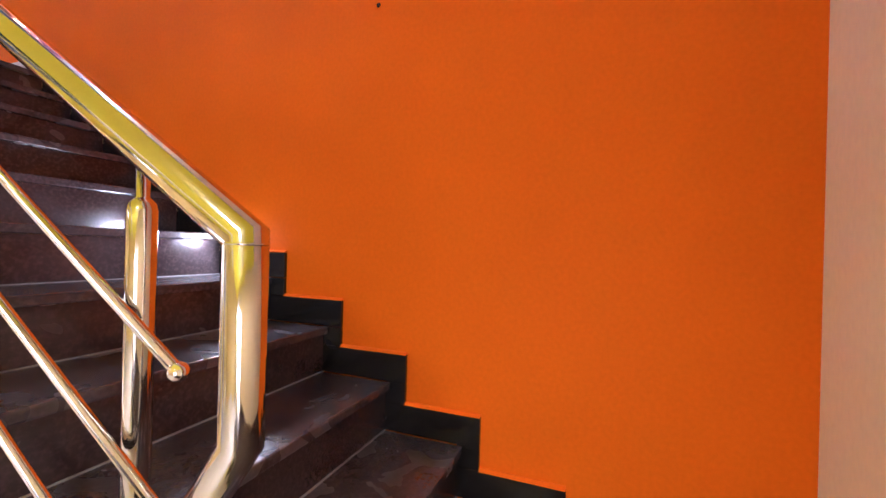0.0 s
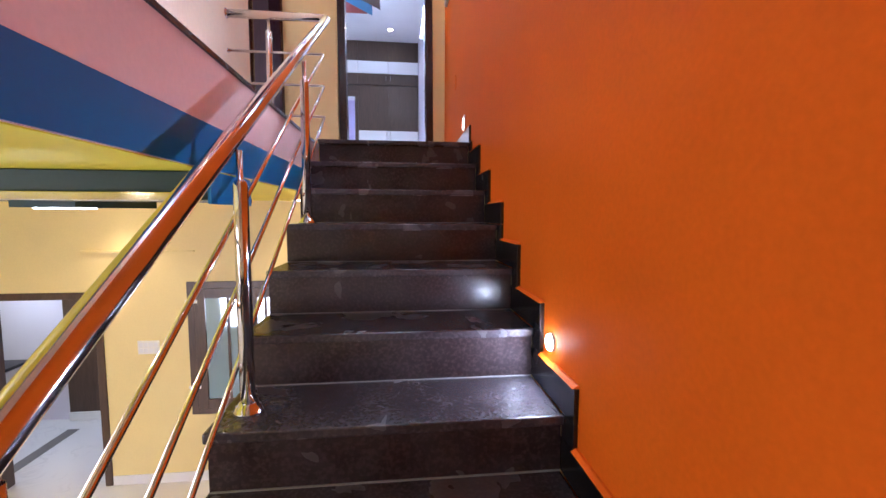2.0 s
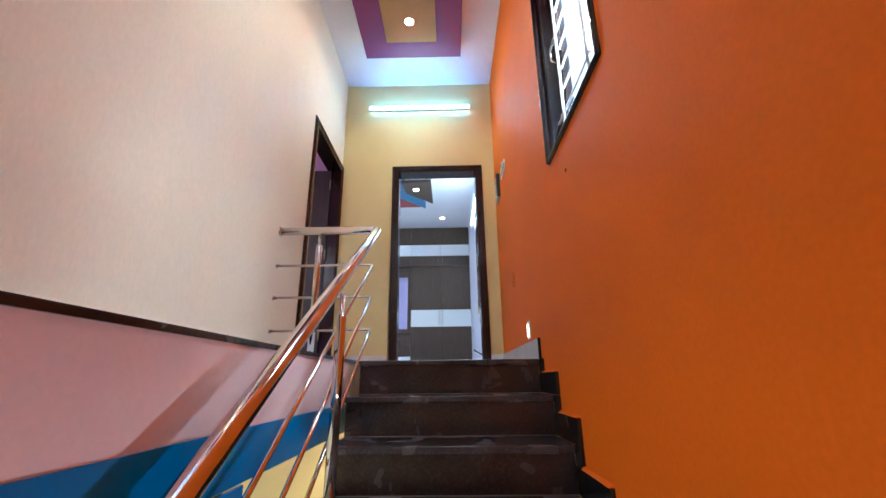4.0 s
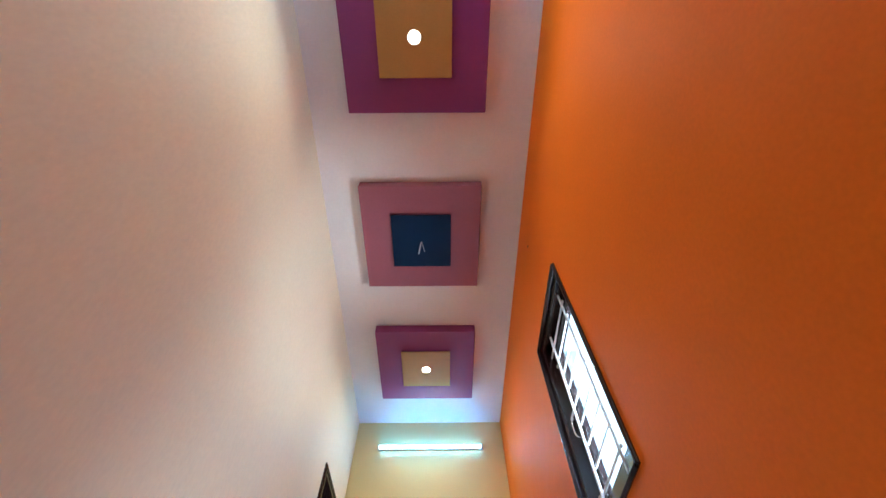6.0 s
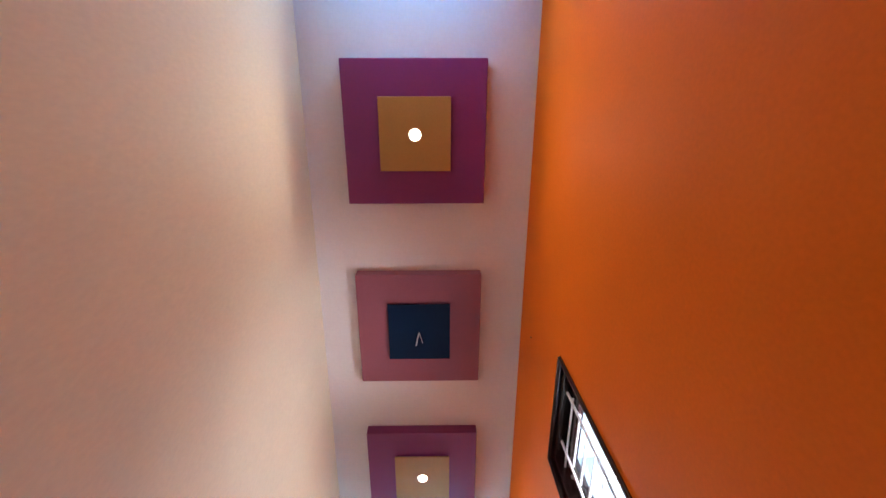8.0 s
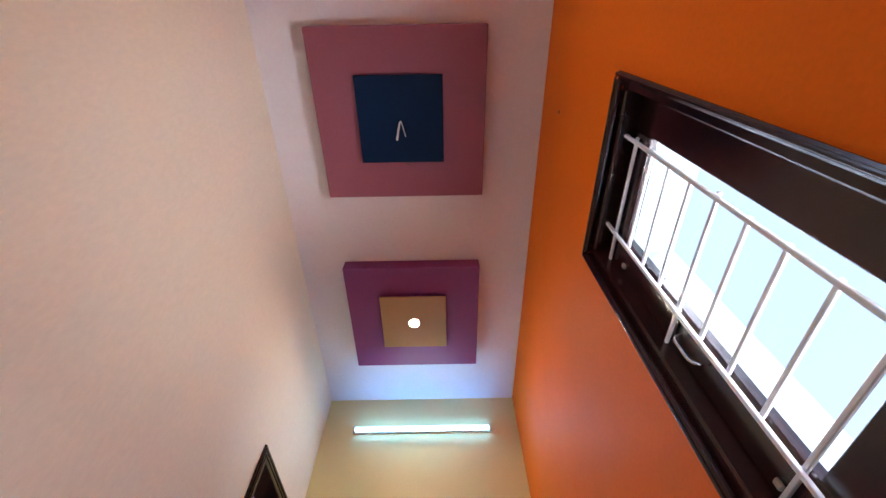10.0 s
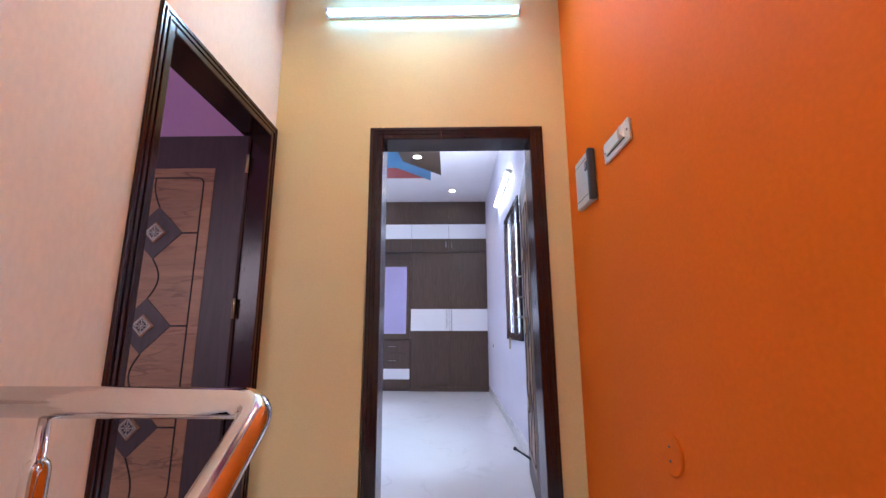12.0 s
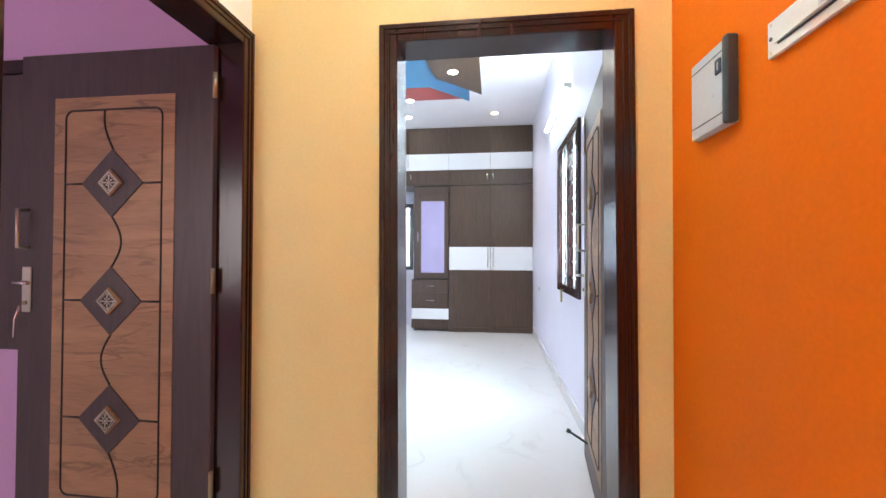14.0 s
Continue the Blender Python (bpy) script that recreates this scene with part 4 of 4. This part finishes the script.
# ---------------- hall below ----------------
beam = empty("ceiling_beam", (-3, -3, ZHC), "dark teal false ceiling beam with light strip", "ceiling beam")
part("beam_body", box(-1.70, XF - 0.004, -3.13, -2.88, -0.452, ZHC - 0.004, 0.003), M_TEAL, beam)
part("white_stretch", box(-5.6, -1.702, -3.12, -2.89, -0.440, ZHC - 0.004, 0.003), M_CEIL, beam, "white painted stretch of the beam")
part("blue_end", box(XF - 0.004, XF + 0.008, -3.14, -2.80, -0.464, ZHC - 0.005, 0.002), M_BLUE, beam, "blue painted beam end")
part("light_strip", box(-5.6, XF - 0.02, -3.15, -3.13, -0.455, -0.43, 0.002), M_STEEL, beam, "metal light strip")
b2 = empty("ceiling_board", (-3, -1.2, ZHC), "dark brown flat false ceiling board", "ceiling board")
part("board", prism([(-5.2, -1.1), (-2.2, -1.1), (-1.8, -0.62), (-5.2, -0.75)], 2, -0.40, ZHC - 0.004), M_BROWN, b2)
b3 = empty("ceiling_fixture", (-2.5, -1.6, ZHC), "dark blue hanging ceiling box with light strip", "ceiling lamp")
part("box", prism([(-2.78, -1.78), (-2.42, -1.78), (-2.16, -1.42), (-2.70, -1.36)], 2, -0.46, ZHC - 0.004), M_TEAL, b3)
part("lens", box(-2.70, -2.42, -1.72, -1.60, -0.468, -0.459, 0.002), M_STRIP, b3)
# the last fixture only houses the added lamp near the stairs
for xx, yh in ((-1.45, -0.42), (-3.15, -0.42), (-1.95, -4.35)):
    lm = empty("downlight", (xx, yh, ZHC), "round warm recessed hall downlight", "downlight", "hall downlights")
    part("trim_ring", lathe(bmesh.new(), [(0.05, 0), (0.055, -0.004), (0.045, -0.006)], Matrix.Translation((xx, yh, ZHC))), M_PLASTIC, lm)
    part("lens", lathe(bmesh.new(), [(0.044, 0), (0.044, -0.007), (0.03, -0.009)], Matrix.Translation((xx, yh, ZHC))), M_LED, lm)
ld = empty("wall_ledge", (-2.9, YH, -0.87), "thin pale ledge on the hall wall", "ledge")
part("board", box(-3.6, -2.55, YH - 0.03, YH, -0.885, -0.862, 0.003), M_HALL, ld)

d3 = empty("door_3", (-2.06, YH, -2.585), "brown double glazed cupboard doors with white hinges", "door", kind="structure")
xa, xb, c0, c1 = CUP
bm = bmesh.new()
for r in ((xa, xa + 0.07, c0, c1), (xb - 0.07, xb, c0, c1), (xa + 0.07, xb - 0.07, c0, c0 + 0.06), (xa + 0.07, xb - 0.07, c1 - 0.07, c1)):
    add_box(bm, r[0], r[1], YH - 0.015, 0.03, r[2], r[3], 0.003)
part("door_frame", bm, M_BROWN, d3)
xm = (xa + xb) / 2
for s, (p0, p1) in ((-1, (xa + 0.072, xm - 0.002)), (1, (xm + 0.002, xb - 0.072))):
    bm = bmesh.new()
    q0, q1 = c0 + 0.062, c1 - 0.072
    wv = 0.10
    ym0, ym1 = YH - 0.022, YH + 0.012
    mid = (p0 + p1) / 2 + (0.07 if s < 0 else -0.07)
    zt = q0 + (q1 - q0) * 0.56
    for r in ((p0, p0 + wv, q0, q1), (p1 - wv, p1, q0, q1), (p0 + wv, p1 - wv, q0, q0 + wv), (p0 + wv, p1 - wv, q1 - wv, q1), (mid - 0.012, mid + 0.012, q0 + wv, q1 - wv)):
        add_box(bm, r[0], r[1], ym0, ym1, r[2], r[3], 0.003)
    lf = part("door_leaf", bm, M_BROWN, d3)
    for u0, u1 in ((p0 + wv, mid - 0.012), (mid + 0.012, p1 - wv)):
        part("pane", box(u0, u1, YH - 0.006, YH - 0.002, q0 + wv, q1 - wv), M_FROST, lf)
    part("handle", tube([(xm + s * 0.05, YH - 0.022, q0 + 0.28), (xm + s * 0.05, YH - 0.05, q0 + 0.285), (xm + s * 0.05, YH - 0.05, q0 + 0.44), (xm + s * 0.05, YH - 0.022, q0 + 0.445)], 0.007, 10), M_STEEL, lf)
    part("bolt", box(xm + s * 0.045 - 0.012, xm + s * 0.045 + 0.012, YH - 0.03, YH - 0.022, q1 - 0.32, q1 - 0.03, 0.002), M_STEEL, lf)
    hx = xa + 0.045 if s < 0 else xb - 0.045
    for zz in (c0 + 0.28, c1 - 0.22):
        part("hinge", box(hx - 0.06, hx + 0.06, YH - 0.027, YH - 0.0225, zz, zz + 0.035, 0.002), M_PLASTIC, lf)
# lamp added inside the closed recess so the panes look bright
area_lamp("cupboard_fill", (-2.06, 0.38, -1.6), (-2.06, -1, -1.9), 0.9, 0.9, 7, (0.9, 0.96, 1.0))

d4 = empty("door_4", (-4, YH, ZH), "brown wooden kitchen doorway frame", "door", kind="structure")
xa, xb, c0, c1 = KIT
bm = bmesh.new()
for r in ((xa, xa + 0.07, c0, c1), (xb - 0.07, xb, c0, c1), (xa + 0.07, xb - 0.07, c1 - 0.07, c1)):
    add_box(bm, r[0], r[1], YH - 0.015, 0.03, r[2], r[3], 0.003)
part("door_frame", bm, M_BROWN, d4)
# flat grey strip running along the kitchen floor
part("threshold", box(-4.80, -4.66, 0.2, 1.15, ZH, ZH + 0.004), M_JOINT, d4, "thin grey strip on the kitchen floor")
d5 = empty("door_5", (-4.4, 1.44, ZH), "brown utility door with narrow glazed strips", "door", kind="structure")
bm = bmesh.new()
for r in ((-4.95, -4.35, 0.12, 2.0), (-4.12, -3.98, 0.12, 2.0), (-4.35, -4.12, 0.12, 0.2), (-4.35, -4.12, 0.85, 1.02), (-4.35, -4.12, 1.92, 2.0)):
    add_box(bm, r[0], r[1], 1.40, 1.445, ZH + r[2], ZH + r[3], 0.003)
l5 = part("door_leaf", bm, M_BROWN, d5)
for a, b in ((0.2, 0.85), (1.02, 1.92)):
    part("pane", box(-4.35, -4.12, 1.42, 1.425, ZH + a, ZH + b), M_FROST, l5)
part("door_handle", box(-4.28, -4.18, 1.375, 1.40, ZH + 0.93, ZH + 0.95, 0.002), M_STEEL, l5)
part("sill", box(-4.95, -3.98, 1.38, 1.445, ZH, ZH + 0.12, 0.003), M_MARBLE, d5)
kc = empty("kitchen_counter", (-5.5, 0.9, ZH), "kitchen counter with black granite top", "counter")
part("body", box(-6.19, -5.45, 0.10, 1.44, ZH, ZH + 0.82, 0.003), M_WHITELAM, kc)
part("worktop", box(-6.19, -5.40, 0.08, 1.44, ZH + 0.82, ZH + 0.86, 0.006), M_BLACK, kc, "black granite worktop")
for i in range(3):
    part("drawer_front", box(-5.45, -5.43, 0.12 + i * 0.44, 0.54 + i * 0.44, ZH + 0.1, ZH + 0.8, 0.003), M_GREYPL, kc)
hsw = empty("hall_switch_plate", (-3.03, YH, -1.85), "white modular switch plate on the hall wall", "switch")
part("plate", box(-3.14, -2.93, YH - 0.010, YH, -1.925, -1.785, 0.004), M_PLASTIC, hsw)
for i in range(4):
    for j in range(2):
        part("rocker", box(-3.125 + i * 0.047, -3.085 + i * 0.047, YH - 0.014, YH - 0.010, -1.912 + j * 0.06, -1.862 + j * 0.06, 0.002), M_WHITELAM, hsw)

# ---------------- bedroom ----------------
YWD = 4.84
wd = empty("wardrobe", (-0.7, YWD, 0), "brown laminate wardrobe with white band and two doors", "wardrobe")
part("carcass", box(-1.352, -0.05, YWD + 0.02, 5.45, 0.0, 2.312), M_BROWN, wd)
part("plinth", box(-1.352, -0.05, YWD + 0.004, YWD + 0.02, 0.0, 0.07, 0.002), M_BROWN, wd)
for p0, p1, hx in ((-1.350, -0.702, -0.742), (-0.698, -0.052, -0.660)):
    dr = part("wardrobe_door", box(p0, p1, YWD, YWD + 0.02, 0.073, 0.972, 0.002), M_BROWN, wd)
    part("door_upper", box(p0, p1, YWD, YWD + 0.02, 1.339, 2.308, 0.002), M_BROWN, dr)
    part("white_band", box(p0, p1, YWD - 0.002, YWD + 0.02, 0.974, 1.337, 0.002), M_WHITELAM, dr, "glossy white band")
    part("handle", tube([(hx, YWD, 1.02), (hx, YWD - 0.03, 1.03), (hx, YWD - 0.03, 1.31), (hx, YWD, 1.32)], 0.008, 10), M_STEEL, dr)
part("keyhole", tube([(-0.668, YWD, 0.985), (-0.668, YWD - 0.012, 0.985)], 0.012, 10), M_STEEL, wd)
lo = empty("loft_cabinet", (-1.5, YWD, 2.315), "brown overhead loft cabinet with white band", "cabinet")
part("carcass", box(-3.4, -0.05, YWD + 0.02, 5.45, 2.316, 3.238), M_BROWN, lo)
for i in range(5):
    p1 = -0.052 - i * 0.655
    p0 = p1 - 0.651
    dr = part("loft_door", box(p0, p1, YWD, YWD + 0.02, 2.318, 2.557, 0.002), M_BROWN, lo)
    part("white_band", box(p0, p1, YWD - 0.002, YWD + 0.02, 2.559, 2.819, 0.002), M_WHITELAM, dr, "glossy white band")
    part("door_upper", box(p0, p1, YWD, YWD + 0.02, 2.821, 3.236, 0.002), M_BROWN, dr)
    hx = p0 + 0.045 if i % 2 == 0 else p1 - 0.045
    part("handle", tube([(hx, YWD, 2.40), (hx, YWD - 0.025, 2.405), (hx, YWD - 0.025, 2.495), (hx, YWD, 2.50)], 0.007, 10), M_STEEL, dr)
du = empty("dressing_unit", (-1.65, YWD, 0), "brown dressing unit with framed mirror and drawers", "dresser")
part("back_panel", box(-1.93, -1.356, YWD + 0.06, YWD + 0.10, 0.0, 2.312), M_BROWN, du)
part("base_cabinet", box(-1.955, -1.356, YWD + 0.022, 5.3, 0.04, 0.815, 0.003), M_BROWN, du)
bm = bmesh.new()
for r in ((-1.895, -1.81, 0.835, 2.17), (-1.43, -1.362, 0.835, 2.17), (-1.81, -1.43, 0.835, 0.926), (-1.81, -1.43, 2.07, 2.17)):
    add_box(bm, r[0], r[1], YWD + 0.01, YWD + 0.06, r[2], r[3], 0.003)
mf = part("mirror_frame", bm, M_BROWN, du)
part("mirror", box(-1.81, -1.43, YWD + 0.035, YWD + 0.04, 0.926, 2.07), M_MIRROR, mf, "clear mirror glass")
part("handle", tube([(-1.85, YWD + 0.01, 1.42), (-1.85, YWD - 0.02, 1.425), (-1.85, YWD - 0.02, 1.575), (-1.85, YWD + 0.01, 1.58)], 0.007, 10), M_STEEL, mf)
for a, b, mm in ((0.618, 0.812, M_BROWN), (0.36, 0.614, M_BROWN), (0.19, 0.357, M_WHITELAM), (0.045, 0.187, M_BROWN)):
    dw = part("drawer", box(-1.953, -1.358, YWD, YWD + 0.021, a, b, 0.002), mm, du)
    if mm is M_BROWN and a > 0.1:
        part("handle", tube([(-1.72, YWD, (a + b) / 2), (-1.715, YWD - 0.022, (a + b) / 2), (-1.585, YWD - 0.022, (a + b) / 2), (-1.58, YWD, (a + b) / 2)], 0.007, 10), M_STEEL, dw)
for xx in (-1.9, -1.42):
    part("foot", lathe(bmesh.new(), [(0.018, 0), (0.018, 0.03), (0.014, 0.045)], Matrix.Translation((xx, YWD + 0.06, 0)), 12), M_DKPL, du)

w2 = empty("window_2", (0, 1.82, 0.9), "dark wooden bedroom window with white iron grille", "window", kind="structure")
ya, yb, za, zb = BW
part("window_frame", frame_boxes(bmesh.new(), -0.07, 0.08, ya, yb, za, zb, 0.065), M_DARKWOOD, w2)
part("mullion", box(-0.06, 0.07, (ya + yb) / 2 - 0.03, (ya + yb) / 2 + 0.03, za + 0.065, zb - 0.065, 0.004), M_DARKWOOD, w2)
g2 = part("grille", bmesh.new(), M_WHITEMETAL, w2)
for i in range(9):
    zz = za + 0.13 + i * (zb - za - 0.26) / 8
    part("grille_bar", box(-0.03, -0.018, ya + 0.066, yb - 0.066, zz - 0.007, zz + 0.007, 0.002), M_WHITEMETAL, g2)
for yy in (ya + 0.14, ya + 0.30, yb - 0.30, yb - 0.14):
    part("grille_upright", box(-0.043, -0.031, yy - 0.007, yy + 0.007, za + 0.066, zb - 0.066, 0.002), M_WHITEMETAL, g2)
p2 = part("pane", box(0.02, 0.025, ya + 0.066, yb - 0.066, za + 0.066, zb - 0.066), M_GLASS, w2)
p2.visible_shadow = False
part("stay", box(-0.085, -0.07, 2.0, 2.03, za - 0.09, za + 0.02, 0.003), M_BRASS, w2)
w3 = empty("window_3", (-2.4, 5.46, 0.95), "dark wooden niche window with grille", "window", kind="structure")
xa, xb, za, zb = NW
bm = bmesh.new()
for r in ((xa, xa + 0.06, za, zb), (xb - 0.06, xb, za, zb), (xa + 0.06, xb - 0.06, za, za + 0.06), (xa + 0.06, xb - 0.06, zb - 0.06, zb)):
    add_box(bm, r[0], r[1], 5.44, 5.56, r[2], r[3], 0.003)
part("window_frame", bm, M_DARKWOOD, w3)
for i in range(6):
    zz = za + 0.16 + i * 0.16
    part("grille_bar", box(xa + 0.06, xb - 0.06, 5.48, 5.49, zz, zz + 0.012), M_WHITEMETAL, w3)

t2 = empty("tube_light", (-0.046, 2.43, 2.55), "lit white LED batten on the bedroom wall", "tube light")
part("base", box(-0.075, -0.046, 1.70, 2.90, 2.535, 2.57, 0.003), M_PLASTIC, t2)
part("diffuser", lathe(bmesh.new(), [(0.012, 0), (0.017, 0.006), (0.017, 1.174), (0.012, 1.18)], Matrix.Translation((-0.09, 1.71, 2.552)) @ Matrix.Rotation(radians(-90), 4, "X"), 16), M_TUBE2, t2)
part("end_cap", box(-0.108, -0.046, 2.888, 2.902, 2.533, 2.573, 0.003), M_PLASTIC, t2)
part("end_cap", box(-0.108, -0.046, 1.698, 1.712, 2.533, 2.573, 0.003), M_PLASTIC, t2)
fc = empty("false_ceiling_star", (-1.4, 2.6, 3.1), "layered brown, blue and red false ceiling boards", "false ceiling")
part("brown_board", prism([(-1.278, 2.098), (-0.786, 2.068), (-0.788, 2.956), (-1.238, 2.494)], 2, 3.0, 3.05), M_BROWN, fc, "brown angular board")
part("blue_board", prism([(-2.2, 1.86), (-1.23, 1.90), (-1.24, 2.45), (-0.93, 3.04), (-0.947, 3.35), (-1.367, 2.885), (-2.2, 2.90)], 2, 3.08, 3.14), shade("blue_board_paint", (0.06, 0.20, 0.36), 0.4), fc, "muted blue board")
part("red_board", prism([(-2.3, 2.7), (-1.3, 2.75), (-1.042, 3.433), (-2.3, 3.43)], 2, 3.145, 3.2), shade("red_board_paint", (0.42, 0.07, 0.06), 0.4), fc, "brick red board")
part("hanger", box(-2.25, -1.75, 2.4, 2.85, 3.05, 3.24), M_CEIL, fc)
for xx, yy, zz, mm in ((-0.641, 4.25, 3.24, M_LED), (-1.053, 2.35, 3.0, M_LEDW), (-1.696, 3.41, 3.145, M_LEDW), (-1.9, 4.3, 3.24, M_LEDW)):
    lm = empty("downlight", (xx, yy, zz), "round lit recessed bedroom downlight", "downlight", "bedroom downlights")
    part("trim_ring", lathe(bmesh.new(), [(0.05, 0), (0.055, -0.004), (0.045, -0.006)], Matrix.Translation((xx, yy, zz))), M_PLASTIC, lm)
    part("lens", lathe(bmesh.new(), [(0.042, 0), (0.042, -0.007), (0.03, -0.009)], Matrix.Translation((xx, yy, zz))), mm, lm)
skt = empty("socket_plate", (-0.046, 3.9, 0.75), "small white socket plate on the lilac wall", "socket")
part("plate", box(-0.056, -0.046, 3.86, 3.95, 0.72, 0.81, 0.003), M_PLASTIC, skt)
part("rocker", box(-0.060, -0.056, 3.89, 3.92, 0.74, 0.79, 0.002), M_DKPL, skt)
